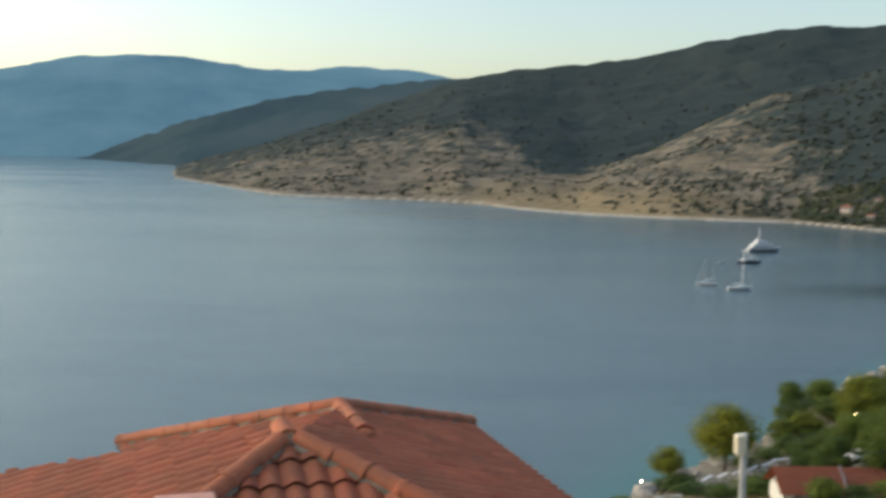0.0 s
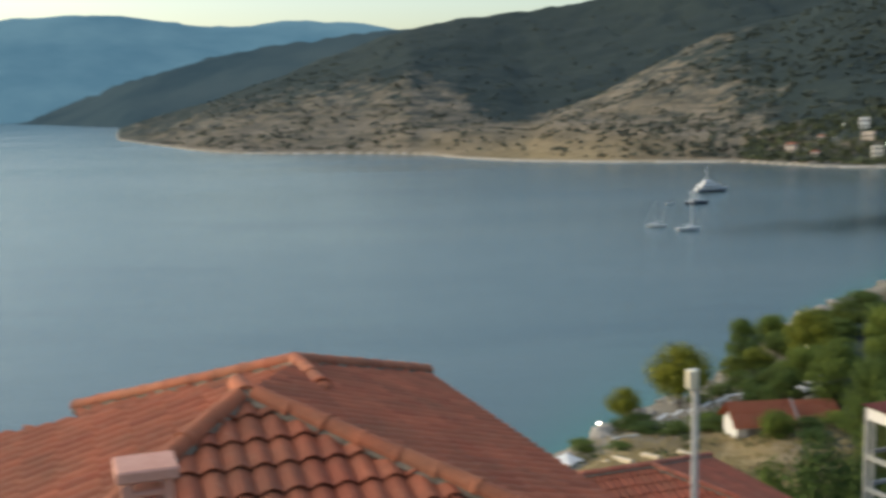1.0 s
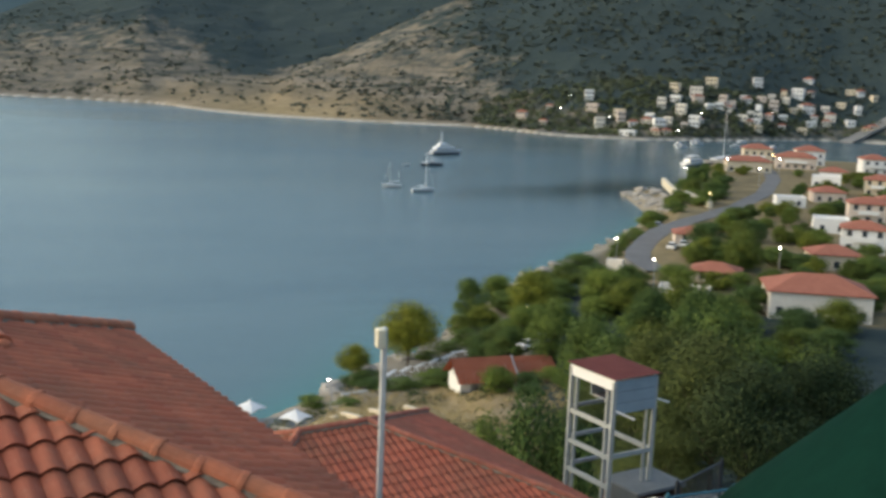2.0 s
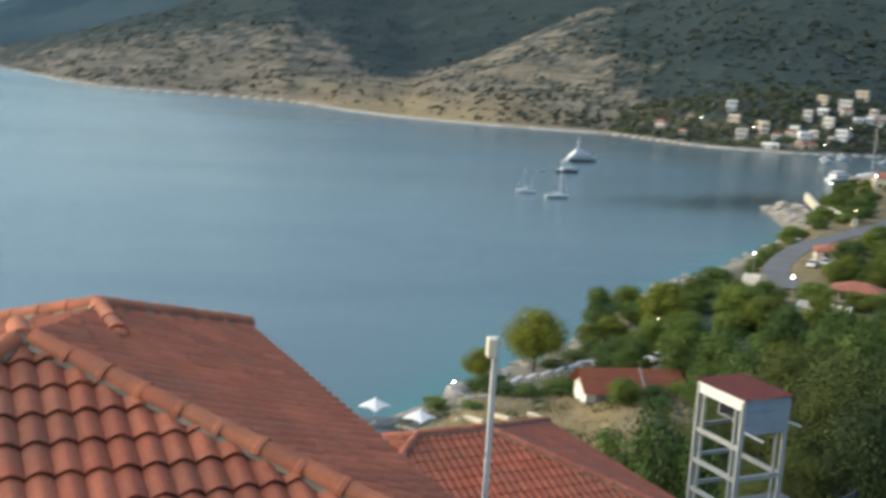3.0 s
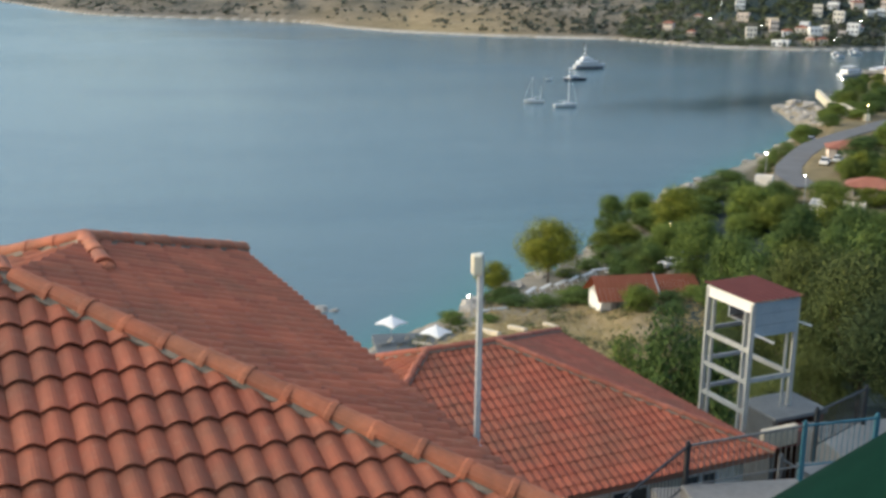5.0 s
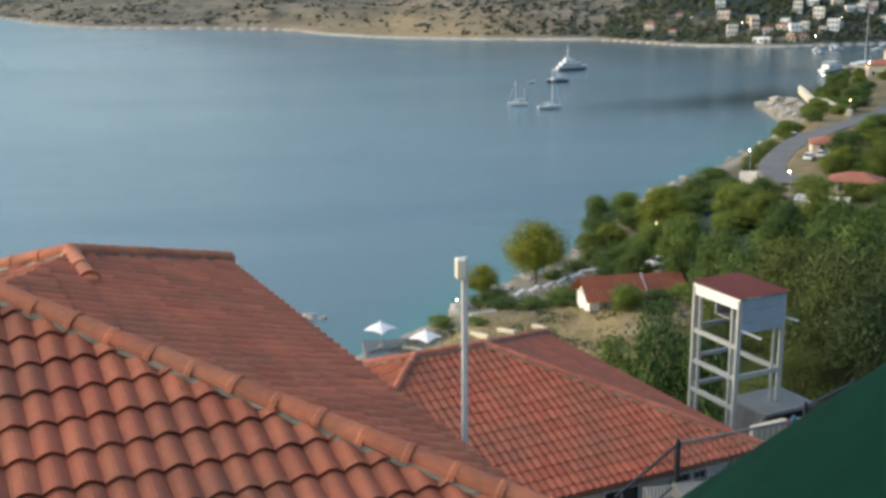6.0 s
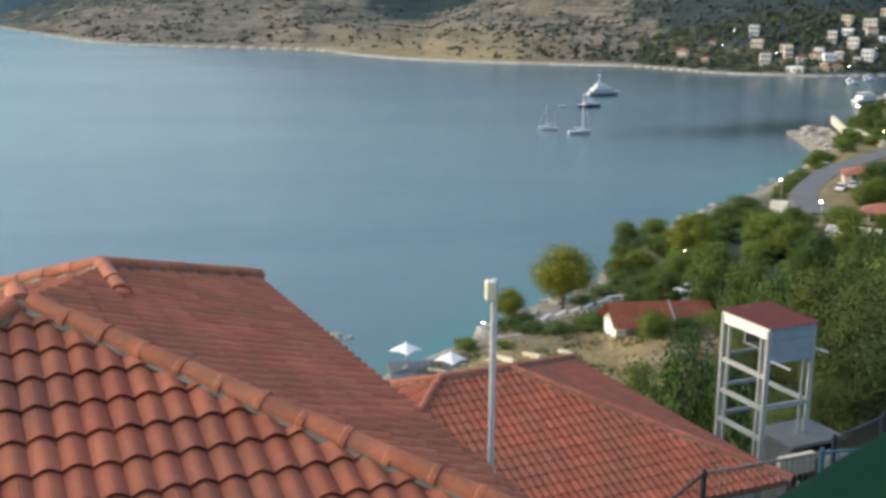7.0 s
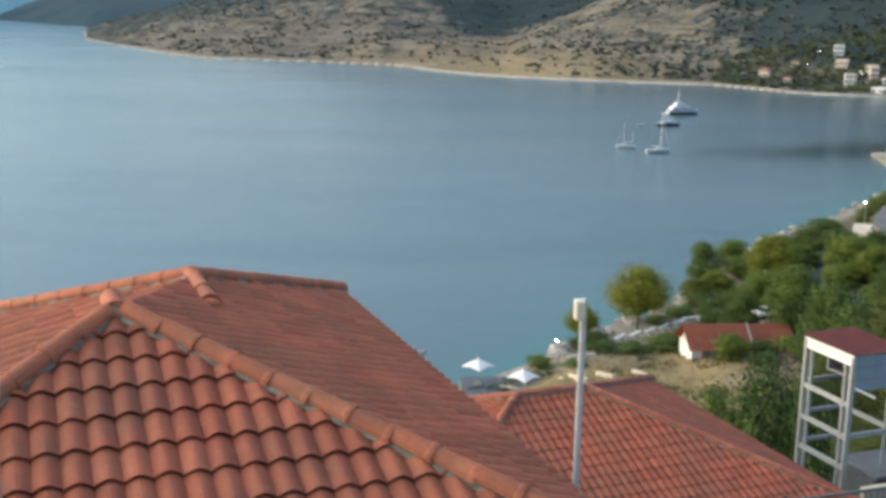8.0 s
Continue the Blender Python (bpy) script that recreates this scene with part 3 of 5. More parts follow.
for a, b in zip(ring, ring[1:] + ring[:1]):
    house_wall(house, "wall", (a, b), 27.0, ze - (0.0 if (a - ring[0]).length < 9.3 and (b - ring[0]).length < 9.3 else 0.8) + 0.04, M_render)

# chimney on the left slope
ch = new("chimney")
ch.parent = house
CH = rp(-1.107, -2.78, 0)
ch.matrix_basis = Matrix.Translation((CH.x, CH.y, 0)) @ Matrix.Rotation(TH, 4, "Z")
box_part("chimney_shaft", (0, 0, 38.69), (0.33, 0.33, 1.4), M_chim, ch, "", 0.01)
for sx in (-0.13, 0.13):
    for sy in (-0.13, 0.13):
        box_part("chimney_post", (sx, sy, 39.51), (0.06, 0.06, 0.26), M_chim, ch)
for zz in (39.46, 39.55):
    box_part("chimney_louvre", (0, 0, zz), (0.31, 0.31, 0.035), M_chim, ch, "", 0.006)
box_part("chimney_cap", (0, 0, 39.675), (0.40, 0.38, 0.085), M_chim, ch, "pink rendered slab", 0.012)

# a knob of mortar closes the peak
bm = bmesh.new()
bmesh.ops.create_icosphere(bm, subdivisions=2, radius=1.0, matrix=Matrix.Translation(rp(0, -0.03, -0.02)) @ Matrix.Diagonal((0.13, 0.13, 0.07, 1)))
for v in bm.verts:
    v.co += noise.noise_vector(v.co * 9) * 0.015
part("peak_mortar", bm, M_mortar, roof, "pale grey mortar")
bm = bmesh.new()
bmesh.ops.create_icosphere(bm, subdivisions=2, radius=1.0, matrix=Matrix.Translation(rp(S1, RL + S1 - .02, S1 * K - .05)) @ Matrix.Diagonal((0.11, 0.11, 0.08, 1)))
part("ridge_mortar", bm, M_cap, roof)

# slim white mast at the eave, with a box at its head
mast = empty("mast", Matrix.Translation((1.74, 8.97, 0)), "slim white metal mast with a cream box at its head", "mast")
box_part("mast_pole", (0, 0, 38.79), (0.050, 0.050, 1.75), M_mast, mast, "", 0.008)
box_part("mast_bracket", (-0.03, 0, 37.9), (0.16, 0.05, 0.05), M_grey, mast)
box_part("mast_box", (-0.035, -0.01, 39.57), (0.085, 0.11, 0.17), plain("cream_plastic", (0.66, 0.61, 0.44), (0.74, 0.70, 0.54), 8, 0.5), mast, "cream plastic housing", 0.01)

# the second house, lower down the slope
P2, E2, RG = Vector((5.80, 27.89, 42 - 9.72)), 5.2, 2.03
house2 = empty("house", Matrix(), "house with a red clay-tiled hipped roof lower down the slope", "house")
roof2 = new("roof")
roof2.parent = house2
q = lambda u, w, d: rp(u, w, d, P2)
d2 = E2 * K
slab(roof2, "roof_slope", [q(-RG, 0, 0), q(-RG - E2, -E2, d2), q(E2, -E2, d2), q(0, 0, 0)], M_board)
slab(roof2, "roof_slope", [q(0, 0, 0), q(E2, -E2, d2), q(E2, E2, d2)], M_board)
slab(roof2, "roof_slope", [q(-RG, 0, 0), q(0, 0, 0), q(E2, E2, d2), q(-RG - E2, E2, d2)], M_board)
slab(roof2, "roof_slope", [q(-RG, 0, 0), q(-RG - E2, E2, d2), q(-RG - E2, -E2, d2)], M_board)
L2 = E2 / CS
lay_tiles(roof2, slope_frame(q(0, 0, 0), U, -Wd), [(0, 0), (-RG, 0), (-RG - E2, -L2), (E2, -L2)], 0.05, -0.3, 300, M_tile_red, lambda x, y: x > -1.5, TILE_RED)
lay_tiles(roof2, slope_frame(q(0, 0, 0), Wd, U), [(0, 0), (-E2, -L2), (E2, -L2)], 0.05, -0.3, 0, M_tile_red, None, TILE_RED)
lay_tiles(roof2, slope_frame(q(-RG, 0, 0), -Wd, -U), [(0, 0), (-E2, -L2), (E2, -L2)], 0.05, -0.3, 0, M_tile_set)
lay_tiles(roof2, slope_frame(q(0, 0, 0), -U, Wd), [(0, 0), (-E2, -L2), (E2 + RG, -L2), (RG, 0)], 0.05, -0.3, 0, M_tile_red, None, TILE_RED)
for a, b in ((q(E2, -E2, d2 - tz), q(0, 0, -tz)), (q(E2, E2, d2 - tz), q(0, 0, -tz)), (q(-RG - E2, -E2, d2 - tz), q(-RG, 0, -tz)), (q(-RG - E2, E2, d2 - tz), q(-RG, 0, -tz)), (q(-RG, 0, -tz), q(0, 0, -tz))):
    lay_caps(roof2, a, b, 0.392, CAP_RED)
ring = [q(E2 - .5, -E2 + .5, 0), q(E2 - .5, E2 - .5, 0), q(-RG - E2 + .5, E2 - .5, 0), q(-RG - E2 + .5, -E2 + .5, 0)]
for a, b in zip(ring, ring[1:] + ring[:1]):
    house_wall(house2, "wall", (a, b), 20.0, P2.z - d2 + 0.15, M_render)
for du in (1.2, 3.3):
    win = new("window")
    win.parent = house2
    win.matrix_basis = Matrix.Translation(q(du, -E2 + .5, 0)) @ Matrix.Rotation(TH, 4, "Z")
    zc = -d2 - 0.95
    box_part("window_frame", (0, -0.03, zc + .55), (1.1, 0.08, 0.07), M_white, win)
    box_part("window_frame", (0, -0.03, zc - .55), (1.1, 0.08, 0.07), M_white, win)
    for sx in (-.52, 0, .52):
        box_part("window_frame", (sx, -0.03, zc), (0.06, 0.08, 1.03), M_white, win)
    box_part("pane", (0, -0.008, zc), (1.0, 0.02, 1.0), M_glass, win)

# ---------------------------------------------------------------- plants
def leaves(bm, rg, c, radius, count, size, flat=0.8):
    for _ in range(count):
        d = Vector((rg.gauss(0, 1), rg.gauss(0, 1), rg.gauss(0, 1))).normalized()
        p = c + Vector((d.x, d.y, d.z * flat)) * radius * rg.choice((0.6, 0.8, 0.92, 1.02, 1.18)) * rg.uniform(0.88, 1.1)
        n = (d + Vector((rg.uniform(-1, 1), rg.uniform(-1, 1), rg.uniform(-0.6, 1.0))) * 0.7).normalized()
        a = n.orthogonal().normalized()
        a.rotate(Matrix.Rotation(rg.uniform(0, 6.3), 3, n))
        b = n.cross(a)
        s = size * rg.uniform(0.6, 1.3)
        bm.faces.new([bm.verts.new(q) for q in (p - a * s, p + b * s * 0.55 + n * s * .1, p + a * s, p - b * s * 0.55 + n * s * .1)])


def tree_thing(name, seed, height, width, crown_low, lobes, per, size, leaf, label, category):
    """A tree at the origin: a bent trunk with limbs and a crown of leafy lobes."""
    rg = random.Random(seed)
    root = empty(name, Matrix(), label, category, "trees on the slope")
    wood, crown = bmesh.new(), bmesh.new()
    fork = Vector((rg.uniform(-.04, .04) * height, rg.uniform(-.04, .04) * height, height * max(crown_low * 0.9, 0.12)))
    r0 = 0.02 * height + 0.03
    add_tube(wood, (0, 0, -0.6), fork * 0.55 + Vector((0.02 * height, 0, 0)), r0, r0 * 0.8, 8)
    add_tube(wood, fork * 0.55 + Vector((0.02 * height, 0, 0)), fork, r0 * 0.8, r0 * 0.6, 8)
    for _ in range(lobes):
        a, f = rg.uniform(0, 6.283), math.sqrt(rg.uniform(0.02, 1))
        t = rg.uniform(0, 1)
        z = crown_low + (1 - crown_low) * (0.1 + 0.78 * t)
        f *= math.sqrt(max(0.12, 1 - (2 * t - 0.85) ** 2))
        p = Vector((math.cos(a) * f * width * 0.4, math.sin(a) * f * width * 0.4, z * height))
        rad = width * rg.choice((0.06, 0.09, 0.12, 0.16, 0.2, 0.23))
        leaves(crown, rg, p, rad, int(per * (rad / width / 0.15) ** 1.3), size)
        if rg.random() < 0.55:
            add_tube(wood, fork, p, r0 * 0.3, r0 * 0.08, 5)
    part("trunk", wood, M_bark, root)
    part("crown", crown, leaf, root)
    return root


KINDS = {
    "pine": [tree_thing("pine_tree", 3, 8.7, 9.4, 0.26, 75, 420, 0.11, M_pine, "rounded Aleppo pine with olive-green needles by the shore", "tree")],
    "broad": [tree_thing("tree", s, 8.0, 8.0, 0.10, 48, 340, 0.13, M_leaf, "dense dark green leafy tree on the slope", "tree") for s in (11, 12, 13)]
    + [tree_thing("tree", s, 8.0, 8.0, 0.10, 48, 340, 0.13, M_pine_dark, "yellow-green pine with a loose crown", "tree") for s in (15, 16)],
    "olive": [tree_thing("olive_tree", s, 8.0, 7.0, 0.36, 46, 620, 0.075, M_olive, "grey-green olive tree with a loose crown", "tree") for s in (21, 22, 23)],
    "bush": [tree_thing("shrub", s, 4.0, 4.0, 0.03, 40, 110, 0.10, M_leaf, "dense green shrub growing from the ground", "shrub") for s in (31, 32)],
}
SIZES = {"pine": (8.7, 9.0), "broad": (8.0, 8.0), "olive": (8.0, 7.0), "bush": (4.0, 4.0)}
used = set()
prng = random.Random(5)


def plant(kind, x, y, h, w, pick=None):
    pool = KINDS[kind]
    k = prng.randrange(len(pool)) if pick is None else pick
    sh, sw = h / SIZES[kind][0], w / SIZES[kind][1]
    m = Matrix.Translation((x, y, ground_z(x, y) - 0.1)) @ Matrix.Rotation(prng.uniform(0, 6.28), 4, "Z") @ Matrix.Diagonal((sw, sw, sh, 1))
    if (kind, k) not in used:
        used.add((kind, k))
        pool[k].matrix_basis = m
        return pool[k]
    one = pool[k].scale
    return copy_thing(pool[k], m @ Matrix.Diagonal((1 / one.x, 1 / one.y, 1 / one.z, 1)))


for x, y, h, w in [(36.3, 141.5, 8.9, 8.9), (28.1, 137.2, 4.6, 4.4)]:
    plant("pine", x, y, h, w)
for x, y, h, w in [(52.8, 166.9, 6.7, 6.3), (59.8, 175.1, 5.2, 7.6), (48.6, 157.8, 3.0, 5.1), (60.4, 159.0, 7.4, 7.9), (71.8, 176.0, 5.8, 10.7),
                   (85.0, 197.6, 3.6, 9.9), (70.3, 154.9, 6.6, 9.6), (71.9, 148.6, 5.9, 8.5), (67.9, 133.8, 7.6, 7.0), (75.6, 141.1, 7.7, 7.4),
                   (68.5, 122.2, 9.9, 7.2), (52.6, 129.8, 8.2, 8.0), (48.4, 109.9, 10.5, 7.5), (52.3, 140.7, 5.9, 7.0), (47.3, 99.4, 12.0, 7.2),
                   (56.1, 94.7, 13.5, 7.6), (47.0, 132.0, 5.1, 5.8)]:
    plant("broad", x, y, h, w)
for x, y, h, w in [(112.6, 199.8, 6.3, 9.3), (108.7, 178.9, 7.9, 9.6), (89.5, 166.8, 4.4, 7.8), (69.0, 97.3, 8.0, 9.2), (58.3, 92.5, 12.0, 9.0), (80.0, 118.0, 5.5, 8.0), (95.5, 165.0, 3.4, 6.0), (100.5, 166.0, 3.0, 5.5), (90.0, 133.0, 4.6, 7.5), (98.0, 134.0, 5.0, 8.0), (62.0, 112.0, 9.5, 8.0), (76.0, 130.0, 7.0, 8.0)]:
    plant("broad", x, y, h, w)
for x, y, h, w in [(33.7, 63.7, 12.0, 8.0), (31.3, 53.6, 11.0, 7.4), (37.8, 76.2, 10.4, 6.8), (28.3, 52.4, 5.5, 4.5),
                   (39.9, 86.3, 9.0, 5.4), (34.8, 62.3, 10.7, 7.4), (31.9, 50.0, 9.7, 6.8), (37.5, 53.4, 11.2, 6.8), (45.0, 72.0, 10.0, 8.0), (42.0, 64.0, 9.0, 7.0)]:
    plant("olive", x, y, h, w)
for x, y, h, w in [(17.9, 46.8, 6.9, 3.6), (16.6, 49.0, 5.4, 2.6), (19.6, 45.6, 6.2, 3.0), (41.6, 119.9, 3.3, 4.6), (20.9, 126.4, 1.6, 4.1), (37.2, 132.0, 1.5, 5.1), (29.3, 135.6, 1.6, 4.4),
                   (27.3, 134.3, 1.4, 3.6), (24.0, 121.0, 1.0, 3.6), (42.0, 131.0, 2.2, 4.5), (38.5, 132.8, 1.5, 5.0), (29.5, 131.0, 1.6, 5.0), (33.2, 130.2, 1.6, 5.2), (36.8, 129.6, 1.9, 5.0), (103.0, 219.0, 2.6, 5.0), (108.0, 226.2, 3.0, 5.5), (115.3, 236.4, 2.6, 6.0), (98.0, 211.0, 2.0, 4.0), (124.0, 246.0, 2.2, 4.5),
                   (41.0, 133.6, 1.6, 5.0), (42.3, 121.0, 3.0, 3.4), (46.2, 121.6, 1.6, 4.0), (49.6, 122.2, 1.6, 4.5), (45.0, 117.5, 1.2, 4.2), (50.0, 118.5, 1.8, 5.0), (43.4, 146.4, 1.8, 5.0), (39.6, 144.2, 1.4, 4.5), (46.8, 144.4, 2.0, 5.0), (45.5, 137.5, 2.6, 5.5), (49.0, 146.0, 2.8, 6.0), (47.0, 151.0, 2.4, 5.0), (53.5, 149.0, 3.0, 6.0)]:
    plant("bush", x, y, h, w)
# low growth between the trees down to the shore
for _ in range(150):
    az = prng.uniform(17.5, 36)
    r = prng.uniform(60, 235)
    shore = float(lerp(np.array([az]), SHORE_NEAR)[0])
    if r > shore - 12 or (az < 22 and r < 88) or (az < 23 and r < 152) or (az > 25 and 180 < r):
        continue
    x, y = r * math.sin(math.radians(az)), r * math.cos(math.radians(az))
    if min(math.hypot(x - hx, y - hy) for hx, hy in ((102, 146), (95, 148), (94, 138), (86, 158), (99.5, 172), (88.5, 190), (40, 125), (47, 127))) < 8:
        continue
    plant("broad" if r > 95 else "olive", x, y, prng.uniform(2.4, 4.2) if r > 130 else prng.uniform(3.0, 5.0), prng.uniform(4.5, 7.5))


def scatter(name, label, material, count, place, blades, size, rise, seed, category):
    """Uncountable low growth: small leafy tufts set on the ground."""
    rg = random.Random(seed)
    bm_v, bm_f = [], []
    for _ in range(count):
        spot = place(rg)
        if spot is None:
            continue
        x, y, s = spot
        z = ground_z(x, y)
        for _ in range(blades):
            d = Vector((rg.gauss(0, 1), rg.gauss(0, 1), abs(rg.gauss(0, 1)))).normalized()
            p = Vector((x, y, z)) + Vector((d.x, d.y, d.z * rise)) * s * rg.uniform(0.3, 1)
            n = (d * 0.5 + Vector((rg.uniform(-.7, .7), rg.uniform(-.7, .7), rg.uniform(.5, 1.1)))).normalized()
            a = n.orthogonal().normalized()
            a.rotate(Matrix.Rotation(rg.uniform(0, 6.3), 3, n))
            b = n.cross(a)
            k, w = len(bm_v), s * size * rg.uniform(0.6, 1.3)
            bm_v += [tuple(p - a * w), tuple(p + b * w * 0.7), tuple(p + a * w), tuple(p - b * w * 0.7)]
            bm_f.append((k, k + 1, k + 2, k + 3))
    me = bpy.data.meshes.new(name)
    me.from_pydata(bm_v, [], bm_f)
    me.materials.append(material)
    return tagged(new(name, me), label, category, kind="stuff")


def far_spot(rg):
    az, r = rg.uniform(-12.5, 37), 690 + 1000 * rg.random() ** 1.6
    a, rr = np.array([az]), np.array([r])
    b, f = hills(a, rr)
    z = float(max(b[0], f[0]))
    if z < 2.2:
        return None
    wood_here = b[0] > f[0] + 3 and az > 2 - 0.02 * z + 4 * noise.noise(Vector((az * 0.5, r * 0.01, 7))) and r > 880
    meadow_here = math.exp(-((az - 8.5) / 5.5) ** 2) * max(0, 1 - (z - 3) / 19)
    lump = noise.noise(Vector((r * math.sin(math.radians(az)), r * math.cos(math.radians(az)), 0)) * 0.012)
    chance = 0.22 if wood_here else 0.5 + lump * 0.9 - meadow_here * 0.45 + 0.4 * min(1, max(0, (az - 15) / 9)) * min(1, max(0, (z - 8) / 12))
    if rg.random() > chance:
        return None
    return r * math.sin(math.radians(az)), r * math.cos(math.radians(az)), rg.choice((0.8, 1.0, 1.3, 1.7, 2.2, 3.0))


scatter("scrub", "dark green maquis scrub dotted over the far slopes", M_scrub, 30000, far_spot, 8, 0.55, 1.0, 41, "scrub")


def grass_spot(rg):
    az, r = rg.uniform(6, 24), rg.uniform(70, 136)
    if r > float(lerp(np.array([az]), SHORE_NEAR)[0]) - 5:
        return None
    return r * math.sin(math.radians(az)), r * math.cos(math.radians(az)), rg.uniform(0.3, 0.8)


scatter("dry_grass", "dry straw-coloured grass on the slope above the beach", M_straw, 5200, grass_spot, 15, 0.16, 0.8, 43, "grass")


def weed_spot(rg):
    g = grass_spot(rg)
    if g is None or noise.noise(Vector((g[0], g[1], 3)) * 0.12) < 0.05:
        return None
    return g[0], g[1], rg.uniform(0.5, 1.1)


scatter("weeds", "low green weeds among the dry grass", M_olive, 1500, weed_spot, 24, 0.17, 0.9, 44, "weeds")

# ---------------------------------------------------------------- water tower beside the second house
TF = Vector((13.99, 29.97, 32.50))


def tp(u, w, z):
    return TF + U * u + Wd * w + Vector((0, 0, z))


tower = empty("tank_tower", Matrix(), "weathered grey-white steel tower with a tank box under a rust-red roof", "tower")
TA, TB = 2.04, 1.7
for u, w, low in ((0, 0, -6.4), (0, TA, -6.4), (TB, 0, -3.48), (TB, TA, -6.4)):
    beam_part("tower_post", tp(u, w, low), tp(u, w, -0.05), 0.13, M_white_old, tower)
beam_part("tower_post", tp(0, TA - .28, -6.4), tp(0, TA - .28, -.3), 0.09, M_white_old, tower)
beam_part("tower_post", tp(0, .28, -6.4), tp(0, .28, -.3), 0.09, M_white_old, tower)
beam_part("tower_post", tp(TB - .3, 0, -3.48), tp(TB - .3, 0, -1.1), 0.07, M_white_old, tower)
for z in (-1.5, -2.5, -3.45):
    beam_part("tower_rail", tp(0, 0, z), tp(0, TA, z), 0.09, M_white_old, tower, "", 0.14)
    beam_part("tower_rail", tp(0, TA, z + .12), tp(TB, TA, z + .12), 0.07, M_grey, tower, "", 0.12)
beam_part("tower_rail", tp(0, 0, -2.45), tp(TB, 0, -2.45), 0.09, M_white_old, tower, "", 0.14)
beam_part("tower_rail", tp(TB, 0, -2.45), tp(TB, TA, -2.45), 0.09, M_white_old, tower, "", 0.14)
beam_part("tower_fascia", tp(-.02, -.05, -.15), tp(-.02, TA + .05, -.15), 0.06, M_white, tower, "cream painted board", 0.34)
M_panel = plain("blue_grey_panel", (0.26, 0.31, 0.34), (0.35, 0.40, 0.43), 2, 0.5)
for k in range(3):
    zc = -.16 - k * .36
    beam_part("tank_panel", tp(-.02, -.04, zc - .02), tp(TB + .02, -.04, zc - .02), 0.05, M_panel, tower, "blue-grey sheet panel", 0.345)
    beam_part("tank_panel", tp(TB + .04, 0, zc - .02), tp(TB + .04, TA, zc - .02), 0.05, M_panel, tower, "blue-grey sheet panel", 0.345)
    if k:
        beam_part("tank_panel", tp(.75, TA - .1, zc), tp(TB, TA - .1, zc), 0.05, M_panel, tower, "", 0.345)
beam_part("tank_floor", tp(.8, TA / 2, -1.06), tp(TB, TA / 2, -1.06), TA, M_grey, tower, "", 0.05)
beam_part("spout", tp(.05, -.05, -.95), tp(.45, -.5, -1.15), 0.05, M_white, tower)
beam_part("spout", tp(TB, .1, -.75), tp(TB + .55, -.1, -.95), 0.05, M_white, tower)
N = 16
for k in range(N):
    bm = bmesh.new()
    a, b = -.12 + (TB + .3) * k / N, -.12 + (TB + .3) * (k + 1) / N
    h = 0.025 if k % 2 else 0.0
    add_poly(bm, [tp(a, -.14, .06 + h), tp(b, -.14, .06 + .025 - h), tp(b, TA + .14, .10 + .025 - h), tp(a, TA + .14, .10 + h)])
    bmesh.ops.solidify(bm, geom=bm.faces[:], thickness=0.02)
    part("roof_sheet", bm, M_rust, tower, "rust-red corrugated sheet")

# concrete slab and recess at the tower's foot
base = empty("concrete_platform", Matrix(), "grey concrete slab over a dark recess beside the tower", "platform")
bm = bmesh.new()
add_box(bm, (1.6, 0.1, -3.55), (2.1, 1.7, 0.14), Matrix.Translation(TF) @ Matrix.Rotation(TH, 4, "Z"), 0.02)
part("platform_slab", bm, M_slab, base)
# back and right walls take dark board colour in place of the recess's shade
for u, w, su, sw in ((1.6, 0.8, 1.9, 0.2), (2.5, 0.1, 0.2, 1.4), (0.7, 0.1, 0.2, 1.4)):
    bm = bmesh.new()
    add_box(bm, (u, w, -5.18), (su, sw, 3.1), Matrix.Translation(TF) @ Matrix.Rotation(TH, 4, "Z"))
    part("platform_wall", bm, M_slab if u < 1 else M_board, base, "" if u < 1 else "recess wall with its shade put into the dark brown colour")
bm = bmesh.new()
add_box(bm, (1.1, -0.85, -4.05), (1.3, 0.5, 0.5), Matrix.Translation(TF) @ Matrix.Rotation(TH, 4, "Z"), 0.02)
part("platform_step", bm, M_rust, base, "dull red painted step")
bm = bmesh.new()
add_box(bm, (0.2, -1.3, -3.75), (1.3, 0.2, 0.6), Matrix.Translation(TF) @ Matrix.Rotation(TH, 4, "Z"), 0.02)
part("platform_edge", bm, M_yellow, base, "yellow painted edge")

# terrace with railings between the houses
RA, RB, RC = Vector((9.13, 22.28, 31.63)), Vector((11.81, 22.12, 32.05)), Vector((13.62, 22.24, 32.1))
bm = bmesh.new()
add_box(bm, (15.9, 23.8, 28.15), (5.2, 2.8, 3.0), None, 0.02)
add_box(bm, (16.6, 26.45, 28.14), (3.8, 2.5, 3.0), None, 0.02)
tagged(part("pavement", bm, M_slab), "grey paved terrace beside the lower house", "terrace", kind="structure")
bm = bmesh.new()
add_box(bm, (11.5, 21.5, 30.55), (5.0, 1.5, 0.3), None, 0.02)
tagged(part("pavement", bm, M_pave), "narrow grey paved walkway along the railing", "walkway", kind="structure")


